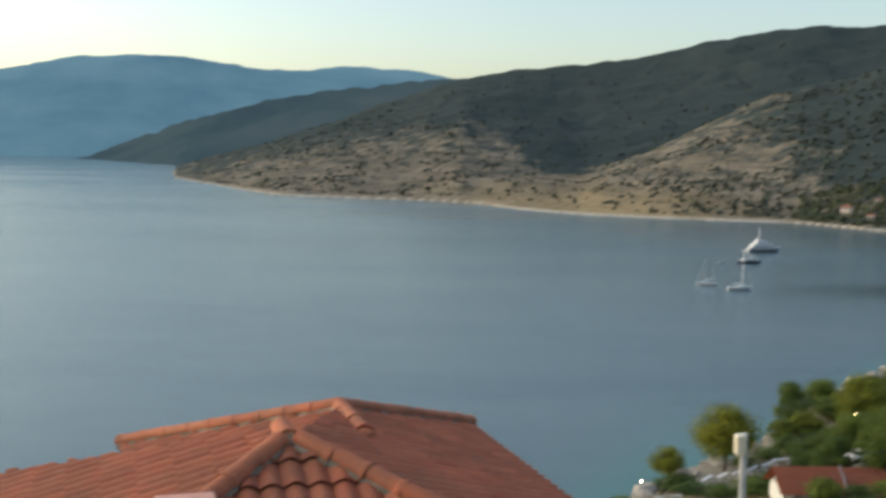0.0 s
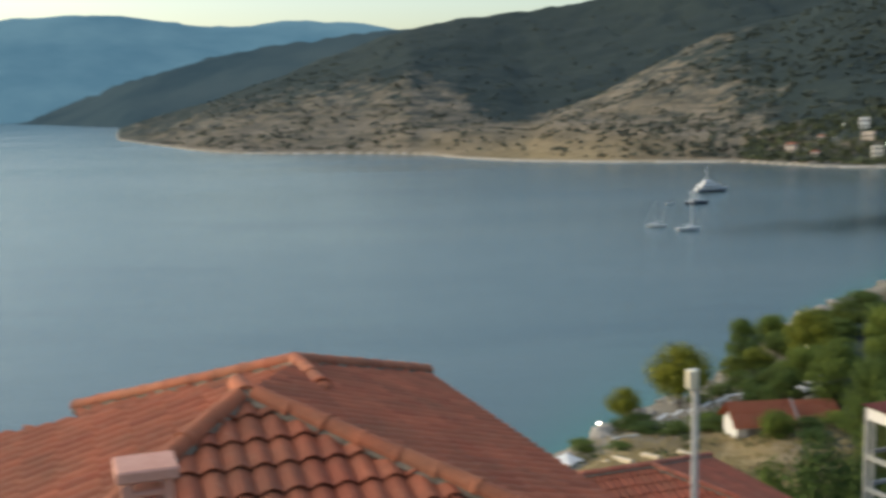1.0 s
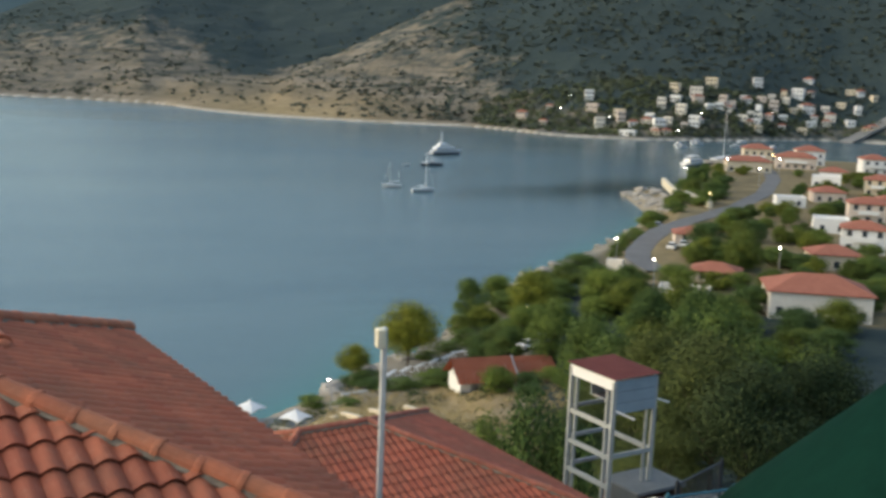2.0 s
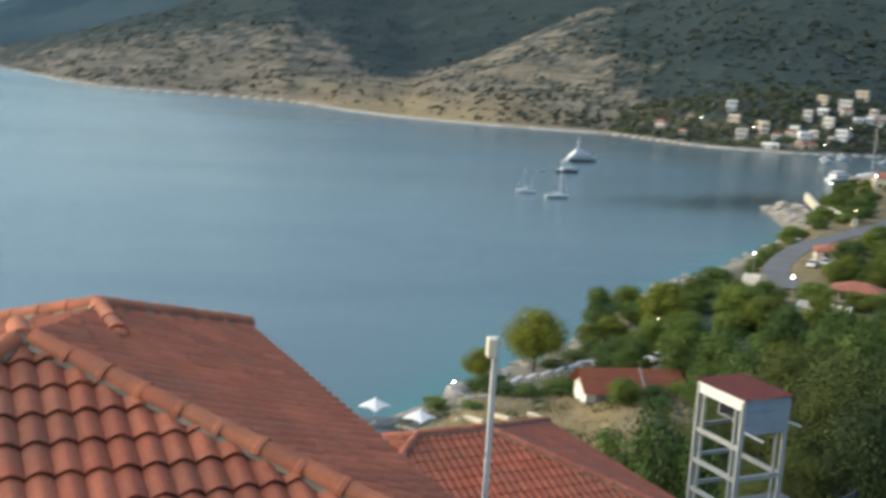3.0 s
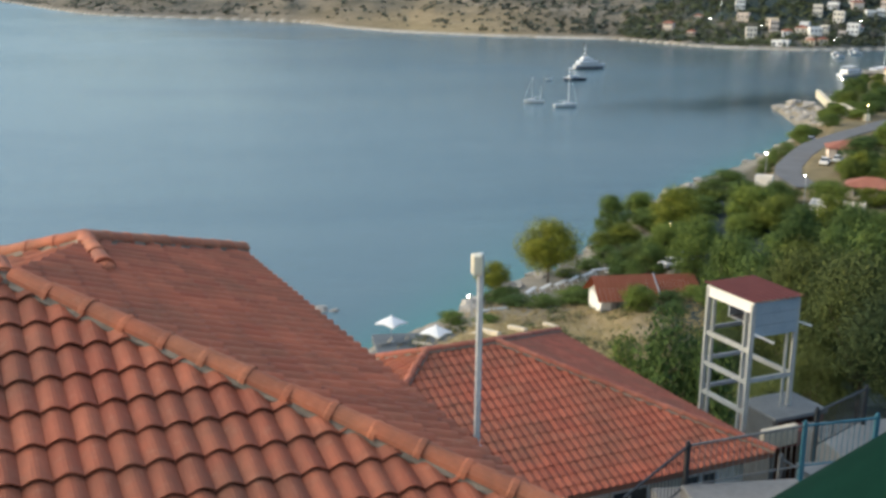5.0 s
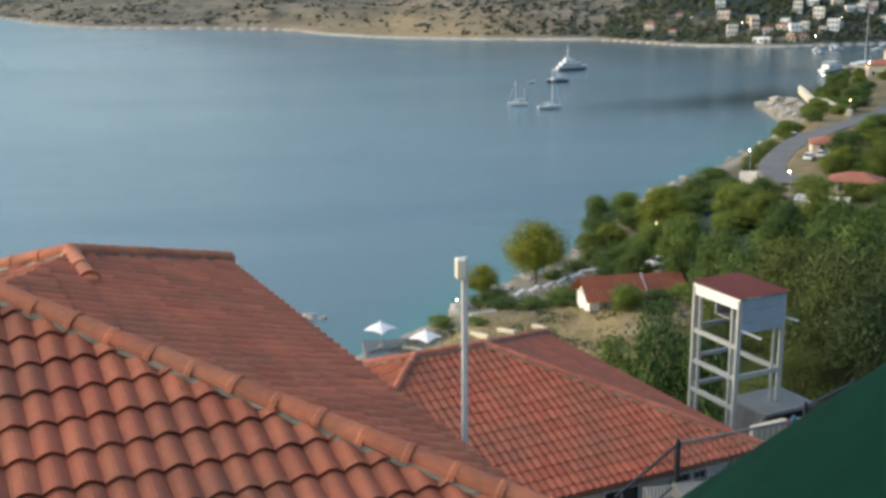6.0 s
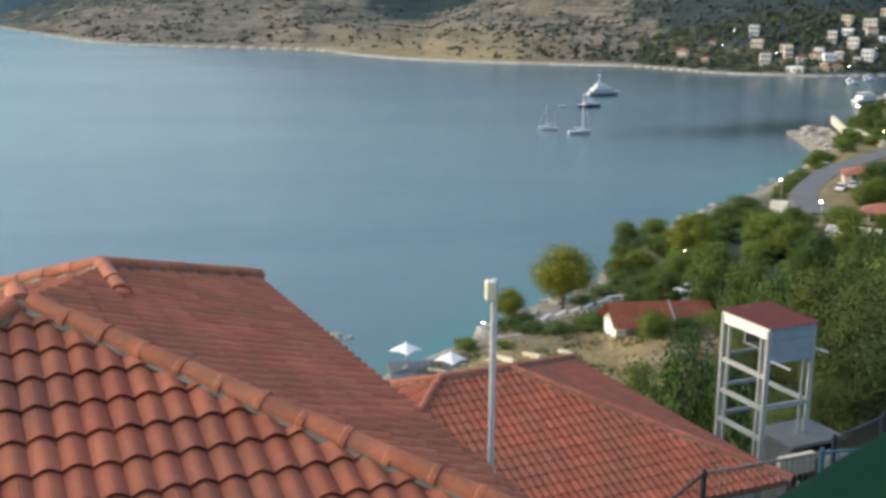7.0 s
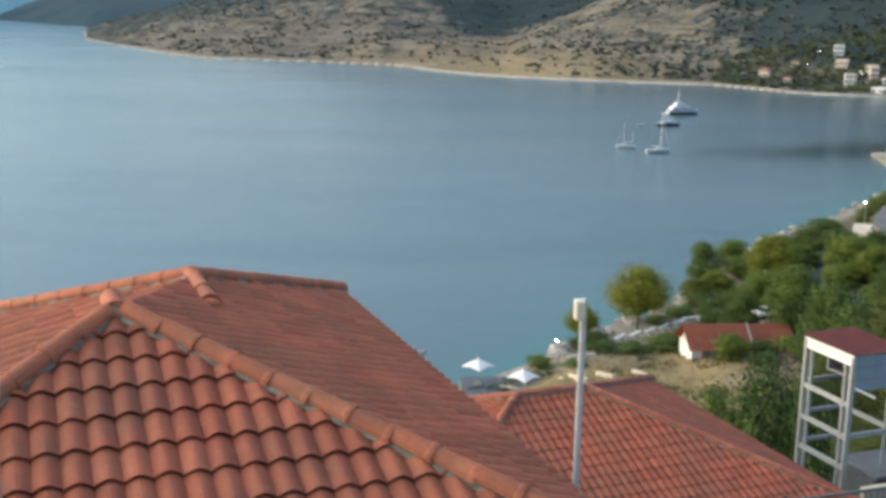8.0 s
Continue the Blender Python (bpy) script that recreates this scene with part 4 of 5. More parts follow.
def railing(pts, posts, material, label, drop=1.0, group="terrace railings"):
    root = empty("railing", Matrix(), label, "railing", group)
    for a, b in zip(pts[:-1], pts[1:]):
        beam_part("top_rail", a, b, 0.05, material, root, "", 0.045)
        beam_part("bottom_rail", a - Vector((0, 0, drop - .12)), b - Vector((0, 0, drop - .12)), 0.03, material, root)
        n = max(2, int((b - a).length / 0.13))
        for k in range(1, n):
            p = a.lerp(b, k / n)
            tube_part("baluster", p - Vector((0, 0, drop - .12)), p, 0.009, material, root, "", None, 5)
    for p in posts:
        box_part("post", (p.x, p.y, p.z - drop / 2 - 0.12), (0.10, 0.10, drop + 0.36), material, root, "", 0.006)
        bm = bmesh.new()
        bmesh.ops.create_icosphere(bm, subdivisions=1, radius=0.05, matrix=Matrix.Translation(p + Vector((0, 0, .09))))
        part("post_knob", bm, material, root)
    return root


RD = Vector((7.27, 21.06, 31.07))
railing([RD, RA], [RA], M_dark, "dark iron stair railing going down beside the terrace", 1.1)
railing([RA, RB], [], M_iron, "grey iron terrace railing with thin balusters", 1.1)
railing([RB, RC], [RB, RC], M_blue, "blue-green painted iron railing with thin balusters", 1.1)
railing([Vector((13.42, 24.6, 31.3)), Vector((16.35, 27.4, 30.7))], [Vector((13.42, 24.6, 31.3)), Vector((16.35, 27.4, 30.7))], M_dark, "black iron railing at the back of the terrace", 1.05)
railing([Vector((11.9, 23.3, 30.7)), Vector((13.3, 22.9, 29.9))], [Vector((11.9, 23.3, 30.7))], M_iron, "worn iron handrail of the stairs beside the lower house", 1.0)
bm = bmesh.new()
for k in range(7):
    add_box(bm, (RA.x - 0.25 * k - .2, RA.y - .27 * k + .1, RA.z - 1.2 - .19 * k - 1.0), (0.9, 0.6, 2.0), None, 0.01)
tagged(part("outdoor_steps", bm, M_pave), "grey concrete steps down from the terrace", "stairs", kind="structure")

# ---------------------------------------------------------------- beach below
bm = bmesh.new()
add_box(bm, (15.6, 119.0, 0.35), (9.5, 7, 1.1), Matrix(), 0.05)
tagged(part("pavement", bm, plain("wet_concrete", (0.085, 0.10, 0.105), (0.135, 0.15, 0.155), 0.9, 0.7)), "grey waterside platform for bathers", "terrace", kind="structure")


def parasol(x, y, top, label):
    root = empty("parasol", Matrix.Translation((x, y, 0.9)), label, "parasol", "parasols")
    h = top - 0.9
    tube_part("pole", (0, 0, 0), (0, 0, h), 0.035, M_grey, root)
    box_part("foot", (0, 0, 0.05), (0.7, 0.7, 0.1), M_grey, root, "", 0.02)
    bm = bmesh.new()
    tip = bm.verts.new((0, 0, h))
    reach = [1.85 if k % 2 == 0 else 1.26 for k in range(8)]
    rim = [bm.verts.new((reach[k] * math.cos(math.pi / 4 * k), reach[k] * math.sin(math.pi / 4 * k), h - (.85 if k % 2 == 0 else .66))) for k in range(8)]
    low = [bm.verts.new(v.co - Vector((0, 0, 0.13))) for v in rim]
    for i in range(8):
        k = (i + 1) % 8
        bm.faces.new((tip, rim[i], rim[k]))
        bm.faces.new((rim[i], low[i], low[k], rim[k]))
    part("canopy", bm, M_canvas, root, "white canvas")
    bm = bmesh.new()
    add_tube(bm, (0, 0, h - .05), (0, 0, h + .15), 0.2, 0.03, 8)
    part("canopy_vent", bm, M_canvas, root)
    for i in range(8):
        a = math.pi / 4 * i
        tube_part("rib", (0, 0, h - .1), (reach[i] * .96 * math.cos(a), reach[i] * .96 * math.sin(a), h - (.88 if i % 2 == 0 else .7)), 0.012, M_grey, root, "", None, 4)
    return root


parasol(12.8, 119.7, 3.95, "open white canvas parasol over bathing chairs at the shore")
parasol(17.6, 117.6, 3.35, "open white canvas parasol by the beige terrace wall")


def lounger(x, y, z, a, label):
    root = empty("sun_lounger", Matrix.Translation((x, y, z)) @ Matrix.Rotation(a, 4, "Z"), label, "sun lounger", "sun loungers")
    box_part("bed", (0, 0, 0.32), (1.3, 0.62, 0.07), M_iron, root, "", 0.02)
    bm = bmesh.new()
    add_beam(bm, (0.62, 0, 0.34), (1.15, 0, 0.78), 0.62, 0.06)
    part("backrest", bm, M_iron, root)
    for sx in (-.5, .5):
        for sy in (-.25, .25):
            box_part("leg", (sx, sy, 0.14), (0.06, 0.06, 0.3), M_iron, root)
    return root


for x, y, z, a in ((11.8, 118.3, .9, .4), (13.9, 118.5, .9, .7), (16.6, 116.6, .9, .3)):
    lounger(x, y, z, a, "dark grey sun lounger under a parasol")
for x, y, a in ((32.6, 135.6, .95), (34.9, 137.0, .9), (37.2, 138.4, .85), (39.4, 139.8, .9), (41.8, 141.3, .8), (44.0, 142.6, .3)):
    root = empty("picnic_bench", Matrix.Translation((x, y, ground_z(x, y))) @ Matrix.Rotation(a, 4, "Z"), "long white bench with slanted struts by the shore", "bench", "shore benches")
    box_part("bench_top", (0, 0, 0.75), (3.0, 0.55, 0.09), M_white, root, "", 0.02)
    for sx in (-1, 1):
        beam_part("bench_strut", (sx, -.45, 0), (sx, .1, .75), 0.12, M_white, root)
        beam_part("bench_strut", (sx, .45, 0), (sx, -.1, .75), 0.12, M_white, root)
# beige retaining walls of the beach terrace
walls = [((15.2, 119.0), (18.0, 116.8)), ((18.0, 116.8), (21.4, 112.2)), ((22.1, 113.8), (23.4, 110.5)), ((25.6, 115.9), (26.9, 113.3)), ((30.2, 118.2), (31.0, 115.6))]
M_beige = plain("beige_wall", (0.60, 0.52, 0.38), (0.70, 0.62, 0.47), 0.8, 0.9)
for a, b in walls:
    bm = bmesh.new()
    add_beam(bm, (*a, ground_z(*a) - .55), (*b, ground_z(*b) - .55), 0.5, 2.0)
    tagged(part("terrace_wall", bm, M_beige), "low beige rendered wall above the beach", "wall", kind="structure")
bm = bmesh.new()
add_beam(bm, (24.8, 128.5, 1.2), (28.2, 129.3, 1.3), 0.7, 0.5)
tagged(part("terrace_wall", bm, M_white_old), "low whitewashed wall beside the shrubs", "wall", kind="structure")

rrng = random.Random(17)


def boulder(x, y, z, s, label, category="rock", group="shore rocks"):
    bm = bmesh.new()
    bmesh.ops.create_icosphere(bm, subdivisions=2, radius=1.0)
    off = Vector((rrng.uniform(0, 50), rrng.uniform(0, 50), 0))
    for v in bm.verts:
        v.co *= 1 + 0.8 * noise.noise(v.co * 1.2 + off) + 0.4 * noise.noise(v.co * 3.1 + off)
        v.co.z *= 0.5
        v.co *= s
    ob = part("rock", bm, M_stone)
    ob.matrix_basis = Matrix.Translation((x, y, z)) @ Matrix.Rotation(rrng.uniform(0, 6), 4, "Z")
    return tagged(ob, label, category, group)


boulder(5.6, 135.2, 0.05, 0.9, "small pale rock breaking the water's surface")
boulder(7.2, 134.8, 0.0, 0.6, "small pale rock breaking the water's surface")
for _ in range(70):
    t = rrng.random()
    x, y = 150 + 20 * t + rrng.uniform(-8, 4), 270 + 75 * t + rrng.uniform(-6, 6)
    boulder(x, y, ground_z(x, y) + .1, rrng.uniform(0.6, 2.0), "pale limestone boulder on the rocky spit")
for _ in range(40):
    az = rrng.uniform(10, 26)
    r = float(lerp(np.array([az]), SHORE_NEAR)[0]) - rrng.uniform(-1, 6)
    x, y = r * math.sin(math.radians(az)), r * math.cos(math.radians(az))
    boulder(x, y, max(0.1, ground_z(x, y)), rrng.uniform(0.5, 1.6), "pale rounded rock along the waterline")

# hut with a red roof
hut = empty("hut", Matrix.Translation((40.8, 125.5, 1.6)) @ Matrix.Rotation(0.05, 4, "Z"), "low white hut with a faded red tiled roof", "hut")
box_part("wall", (0.6, 0, 1.25), (6.6, 4.4, 2.5), M_white, hut)
box_part("wall", (6.6, 1.8, 1.4), (7.4, 4.4, 2.8), M_white, hut)
for cx, cy, w2, d2_, z0, rz in ((0.6, 0, 3.9, 3.1, 2.45, 2.3), (7.6, 1.8, 3.1, 2.9, 2.6, 1.5)):
    roof_part = new("roof")
    roof_part.parent = hut
    for k in range(14):
        a, b = -w2 + 2 * w2 * k / 14, -w2 + 2 * w2 * (k + 1) / 14
        for s in (-1, 1):
            bm = bmesh.new()
            p = [(cx + a, cy + s * d2_, z0 - .1), (cx + b - .03, cy + s * d2_, z0 - .1), (cx + b - .03, cy, z0 + rz), (cx + a, cy, z0 + rz)]
            add_poly(bm, p if s < 0 else p[::-1])
            bmesh.ops.solidify(bm, geom=bm.faces[:], thickness=0.12)
            part("roof_strip", bm, M_hutroof, roof_part, "faded red clay tiles")
for x in (-2.6, 3.8):
    bm = bmesh.new()
    add_poly(bm, [(x, -2.19, 2.5), (x, 2.19, 2.5), (x, 0, 4.1)])
    bmesh.ops.solidify(bm, geom=bm.faces[:], thickness=0.15)
    part("gable", bm, M_white, hut)
beam_part("roof_verge", (4.55, -3.1, 2.5), (4.55, 0, 4.8), 0.14, M_grey, hut, "", 0.2)
box_part("door", (-1.0, -2.22, 1.1), (0.9, 0.06, 2.0), M_grey, hut)

# car and kiosks among the trees
def car(x, y, a, material, label):
    root = empty("car", Matrix.Translation((x, y, ground_z(x, y))) @ Matrix.Rotation(a, 4, "Z"), label, "car", "parked cars")
    bm = bmesh.new()
    add_box(bm, (0, 0, 0.62), (4.2, 1.7, 0.62), None, 0.12)
    part("body", bm, material, root)
    bm = bmesh.new()
    add_box(bm, (-0.2, 0, 1.15), (2.2, 1.5, 0.55), None, 0.2)
    part("cabin", bm, M_glass, root)
    box_part("car_roof", (-0.2, 0, 1.44), (1.6, 1.3, 0.05), material, root, "", 0.02)
    for sx in (-1.3, 1.3):
        for sy in (-.8, .8):
            tube_part("wheel", (sx, sy - .1, .32), (sx, sy + .1, .32), 0.32, M_dark, root, "", None, 14)
    return root


car(52.5, 138.0, 0.4, M_white, "white car parked under the trees")
car(55.0, 139.5, 0.5, plain("pale_blue_paint", (0.35, 0.45, 0.55), (0.42, 0.52, 0.62), 2, 0.3), "pale blue car parked under the trees")
for x, y in ((107.5, 204.0), (111.5, 206.5), (126.0, 247.0)):
    car(x, y, 0.95, M_white if x < 120 else M_grey, "small pale car parked beside the coast road")

# ---------------------------------------------------------------- balcony under the camera
bm = bmesh.new()
add_box(bm, (0.2, -1.2, 40.2), (6.0, 5.0, 0.3), None, 0.02)
tagged(part("balcony_floor", bm, M_pave), "grey paved balcony floor of the upper house", "balcony", kind="structure")
bm = bmesh.new()
add_box(bm, (0.2, -3.85, 39.5), (8.0, 0.3, 9.0))
tagged(part("wall_south", bm, M_render), "cream rendered wall of the upper house", "wall", kind="structure")
bm = bmesh.new()
add_box(bm, (0.2, -1.2, 37.5), (5.0, 4.2, 5.1))
tagged(part("balcony_base", bm, M_render), "cream rendered base carrying the balcony", "wall", kind="structure")

sunshade = empty("garden_parasol", Matrix.Translation((0.597, 0.582, 0)), "half-folded dark green canvas parasol on the balcony", "parasol")
APEX, RIM = 41.864, 0.42
bm = bmesh.new()
rings = []
for k in range(0, 9):
    t = k / 8
    ring = []
    for i in range(48):
        a = 2 * math.pi * i / 48
        sag = 0.003 * t * (1 - abs(math.cos(4 * a)))
        ring.append(bm.verts.new(((RIM * t + 0.004) * math.cos(a), (RIM * t + 0.004) * math.sin(a), APEX - RIM * (t - 0.004 * math.sin(math.pi * t)) * 0.99 - sag)))
    rings.append(ring)
for p, q2 in zip(rings[:-1], rings[1:]):
    for i in range(48):
        bm.faces.new((p[i], q2[i], q2[(i + 1) % 48], p[(i + 1) % 48]))
bmesh.ops.solidify(bm, geom=bm.faces[:], thickness=0.004)
part("canopy", bm, M_green, sunshade, "dark green canvas", smooth=True)
tube_part("pole", (0, 0, 40.35), (0, 0, APEX), 0.02, M_white, sunshade)
box_part("foot", (0, 0, 40.4), (0.45, 0.45, 0.1), M_pave, sunshade, "", 0.02)
for i in range(8):
    a = math.pi / 4 * i
    tube_part("rib", (0, 0, APEX - .04), (0.40 * math.cos(a), 0.40 * math.sin(a), APEX - .43), 0.006, M_grey, sunshade, "", None, 5)

# ---------------------------------------------------------------- road, town and harbour
def strip(name, pts, width, material, lift, label):
    bm = bmesh.new()
    dense = []
    for a, b in zip(pts[:-1], pts[1:]):
        n = max(1, int(math.dist(a, b) / 4))
        dense += [(a[0] + (b[0] - a[0]) * k / n, a[1] + (b[1] - a[1]) * k / n) for k in range(n)]
    dense.append(pts[-1])
    prev = None
    for i, p in enumerate(dense):
        q, o = dense[min(i + 1, len(dense) - 1)], dense[max(i - 1, 0)]
        d = Vector((q[0] - o[0], q[1] - o[1], 0)).normalized()
        n = Vector((-d.y, d.x, 0)) * width / 2
        z = max(ground_z(p[0], p[1]), ground_z(p[0] + n.x, p[1] + n.y), ground_z(p[0] - n.x, p[1] - n.y)) + lift
        c = Vector((p[0], p[1], z))
        vs = [bm.verts.new(c + n), bm.verts.new(c - n), bm.verts.new(c - n - Vector((0, 0, 1.5))), bm.verts.new(c + n - Vector((0, 0, 1.5)))]
        if prev:
            bm.faces.new((prev[0], vs[0], vs[1], prev[1]))
            bm.faces.new((prev[1], vs[1], vs[2], prev[2]))
            bm.faces.new((prev[3], vs[3], vs[0], prev[0]))
        prev = vs
    return tagged(part(name, bm, material), label, "road", kind="structure")


ROAD = [(93, 181), (96, 196), (101, 206), (107.5, 216), (117, 228), (128, 239), (142, 252), (160, 268), (188, 300), (215, 338), (232, 368), (240, 390)]


def from_road(x, y):
    """How far a place lies from the middle of the coast road."""
    best = 1e9
    for a, b in zip(ROAD[:-1], ROAD[1:]):
        d = Vector((b[0] - a[0], b[1] - a[1]))
        t = min(1, max(0, (Vector((x - a[0], y - a[1]))).dot(d) / d.length_squared))
        best = min(best, math.hypot(x - a[0] - d.x * t, y - a[1] - d.y * t))
    return best


strip("road", ROAD, 5.0, M_road, 0.1, "grey coast road following the shore")
bm = bmesh.new()
for a, b in (((184, 359), (171, 325)), ((171, 325), (156.5, 291)), ((156.5, 291), (150.6, 266))):
    add_beam(bm, (*a, max(2.0, ground_z(*a)) + .4), (*b, max(2.0, ground_z(*b)) + .4), 1.2, 2.6)
tagged(part("sea_wall", bm, plain("cream_stone_wall", (0.55, 0.50, 0.38), (0.68, 0.62, 0.48), 0.4, 0.9)), "long cream stone wall above the rocky spit", "wall", kind="structure")
strip("quay", [(240, 390), (252, 430), (262, 470), (300, 520), (345, 575), (420, 610), (520, 640)], 10, M_pave, 0.5, "pale stone quay round the harbour")

hrng = random.Random(23)


def village_house(x, y, a, w, d, h, wall, roof_kind, cols, rows, label, group):
    root = empty("house", Matrix.Translation((x, y, ground_z(x, y) - 0.3)) @ Matrix.Rotation(a, 4, "Z"), label, "house", group)
    box_part("wall", (0, 0, h / 2 - 1.0), (w, d, h + 2.0), wall, root)
    bm = bmesh.new()
    if roof_kind == "flat":
        for cx, cy, sx, sy in ((0, -d / 2 + .1, w, .2), (0, d / 2 - .1, w, .2), (-w / 2 + .1, 0, .2, d - .4), (w / 2 - .1, 0, .2, d - .4)):
            add_box(bm, (cx, cy, h + .3), (sx, sy, .6))
        part("parapet", bm, wall, root)
    else:
        o, rz = 0.45, min(w, d) * 0.22
        base_pts = [(-w / 2 - o, -d / 2 - o), (w / 2 + o, -d / 2 - o), (w / 2 + o, d / 2 + o), (-w / 2 - o, d / 2 + o)]
        low = [bm.verts.new((*p, h)) for p in base_pts]
        under = [bm.verts.new((*p, h - .18)) for p in base_pts]
        k = max(0.0, (w - d) / 2)
        r1, r2 = bm.verts.new((-k - .02, 0, h + rz)), bm.verts.new((k + .02, 0, h + rz))
        bm.faces.new((low[0], low[1], r2, r1))
        bm.faces.new((low[1], low[2], r2))
        bm.faces.new((low[2], low[3], r1, r2))
        bm.faces.new((low[3], low[0], r1))
        for i in range(4):
            bm.faces.new((under[i], under[(i + 1) % 4], low[(i + 1) % 4], low[i]))
        bm.faces.new(under[::-1])
        part("roof", bm, M_oldroof, root, "weathered clay-tiled roof")
    for r in range(rows):
        for c in range(cols):
            cx, cz = -w / 2 + w * (c + 0.5) / cols, 1.5 + r * 3.0
            if cz + .8 > h:
                continue
            win = box_part("window", (cx, -d / 2 - .02, cz), (1.0, 0.1, 1.3), M_glass, root)
            box_part("sill", (cx, -d / 2 - .06, cz - .72), (1.2, 0.2, 0.1), M_white, win)
    if rows > 1 and w > 8:
        bal = box_part("balcony", (0, -d / 2 - .6, 2.9), (w * .55, 1.2, .16), M_white, root)
        box_part("balcony_front", (0, -d / 2 - 1.17, 3.4), (w * .55, .06, .85), M_white, bal)
    return root


WALLS = [M_white, M_white, M_peach, M_yellow, M_render]
words = {M_white: "white", M_peach: "peach", M_yellow: "ochre", M_render: "cream"}
for x, y in [(249.0, 689.3), (268.8, 690.7), (292.7, 683.6), (253.6, 662), (286.5, 650), (298.9, 646), (317.3, 643), (324.4, 632), (331.8, 657.3),
             (339.3, 644.3), (339.4, 626), (343.5, 660.3), (313.2, 622), (360.0, 645.8), (289.7, 669.9)]:
    k = hrng.randrange(5)
    fl = hrng.random() < 0.7
    village_house(x, y, -0.45 + hrng.uniform(-.3, .3), hrng.uniform(4.5, 7.5), hrng.uniform(4.5, 6), hrng.choice((3.0, 3.4, 5.4, 6.0)), WALLS[k], "flat" if fl else "hip", 3, 2,
                  words[WALLS[k]] + " village house with " + ("a flat roof" if fl else "a clay-tiled roof") + " across the bay", "village houses")
for x, y in [(367.2, 646), (374.7, 655), (395.3, 661), (392.0, 642), (411.4, 653.8), (412.9, 645), (437.9, 656), (443.0, 675), (470, 704.9), (302.4, 656.4), (376.3, 634),
             (350, 675), (385, 690), (420, 690), (455, 660), (360, 665)]:
    k = hrng.randrange(5)
    fl = hrng.random() < 0.7
    village_house(x, y, -0.55 + hrng.uniform(-.3, .3), hrng.uniform(4.5, 8), hrng.uniform(4.5, 6), hrng.choice((3.0, 3.4, 5.4, 6.0)), WALLS[k], "flat" if fl else "hip", 3, 2,
                  words[WALLS[k]] + " village house with " + ("a flat roof" if fl else "a clay-tiled roof") + " above the harbour", "village houses")
lots = 0
while lots < 46:
    az = hrng.uniform(25.0, 37.0)
    r = float(lerp(np.array([az]), SHORE_FAR)[0]) + 14 + 62 * hrng.random() ** 1.7
    x, y = r * math.sin(math.radians(az)), r * math.cos(math.radians(az))
    wall = hrng.choice((M_white, M_yellow, M_render, M_peach))
    village_house(x, y, -0.5 + hrng.uniform(-.4, .4), hrng.uniform(3.5, 6.5), hrng.uniform(4, 5.5), hrng.choice((2.8, 3.0, 3.3, 5.2)), wall, hrng.choice(("flat", "flat", "hip")), 2, 1,
                  "small " + words[wall] + " house in the village along the far shore", "village houses")
    lots += 1
TOWN = [(222, 367, 16, 8, 4.5, M_yellow, "hip"), (252, 382, 15, 9, 5.0, M_peach, "hip"), (222, 318, 9, 7, 3.5, M_white, "flat"), (258, 420, 12, 9, 6.5, M_yellow, "hip"),
        (197, 281, 9, 7, 3.5, M_peach, "hip"), (178, 271, 8, 5, 2.6, M_white, "flat"), (117, 213, 8, 6, 2.4, M_peach, "hip"), (99.5, 172, 8, 6, 2.4, M_peach, "hip"),
        (102, 146, 15, 10, 4.6, M_render, "hip"), (86, 158, 8, 5, 1.9, M_render, "flat"), (89, 191, 3, 2.5, 2.0, M_render, "flat"), (270, 400, 11, 9, 6.5, M_white, "hip"), (240, 340, 9, 7, 3.5, M_white, "hip"),
        (226, 296, 9, 7, 5.5, M_yellow, "hip"), (205, 262, 10, 7, 3.4, M_white, "hip"), (180, 240, 9, 7, 5.5, M_peach, "hip"), (160, 226, 8, 6, 3.2, M_white, "flat"),
        (275, 365, 10, 8, 6, M_white, "hip"), (262, 330, 9, 7, 5.5, M_render, "hip"), (150, 200, 9, 7, 5.5, M_white, "hip"), (130, 182, 9, 7, 3.4, M_yellow, "hip")]
for x, y, w, d, h, wall, kind in TOWN:
    village_house(x, y, -0.5 + hrng.uniform(-.15, .15), w, d, h, wall, kind, max(2, int(w / 3)), 1 if h < 5 else 2,
                  words[wall] + " house with " + ("a flat roof" if kind == "flat" else "a clay-tiled roof") + " near the coast road", "town houses")


def street_lamp(x, y, h, warm=False):
    z = ground_z(x, y)
    root = empty("street_lamp", Matrix.Translation((x, y, z)), "lit street lamp on a slim grey post", "street lamp", "street lamps")
    tube_part("post", (0, 0, -.3), (0, 0, h), 0.07, M_grey, root, "", 0.05, 8)
    beam_part("arm", (0, 0, h - .05), (-.5, -.6, h + .1), 0.06, M_grey, root)
    box_part("lamp_head", (-.55, -.66, h + .13), (.5, .3, .12), M_grey, root)
    bm = bmesh.new()
    s = 0.09 if y < 150 else 0.11 if y < 280 else 0.16
    bmesh.ops.create_icosphere(bm, subdivisions=2, radius=s, matrix=Matrix.Translation((-.55, -.66, h)))
    part("bulb", bm, M_lamp_warm if warm else M_lamp, root, "glowing globe")
    return root


for x, y, h, warm in ((23.2, 126.5, 3.2, False), (95, 203.5, 5, False), (84.5, 166, 5.5, False), (191, 356, 6, False), (205, 352, 6, False), (197, 318, 6, False), (146, 258, 5, True),
                      (56.5, 150, 4, True), (112, 172, 6, False), (226, 352, 6, False), (236, 372, 6, True), (281, 686, 6, False), (269, 672, 6, False), (291, 645, 6, False), (345, 628, 6, False), (316, 602, 5, False), (402, 640, 6, False)):
    street_lamp(x, y, h, warm)


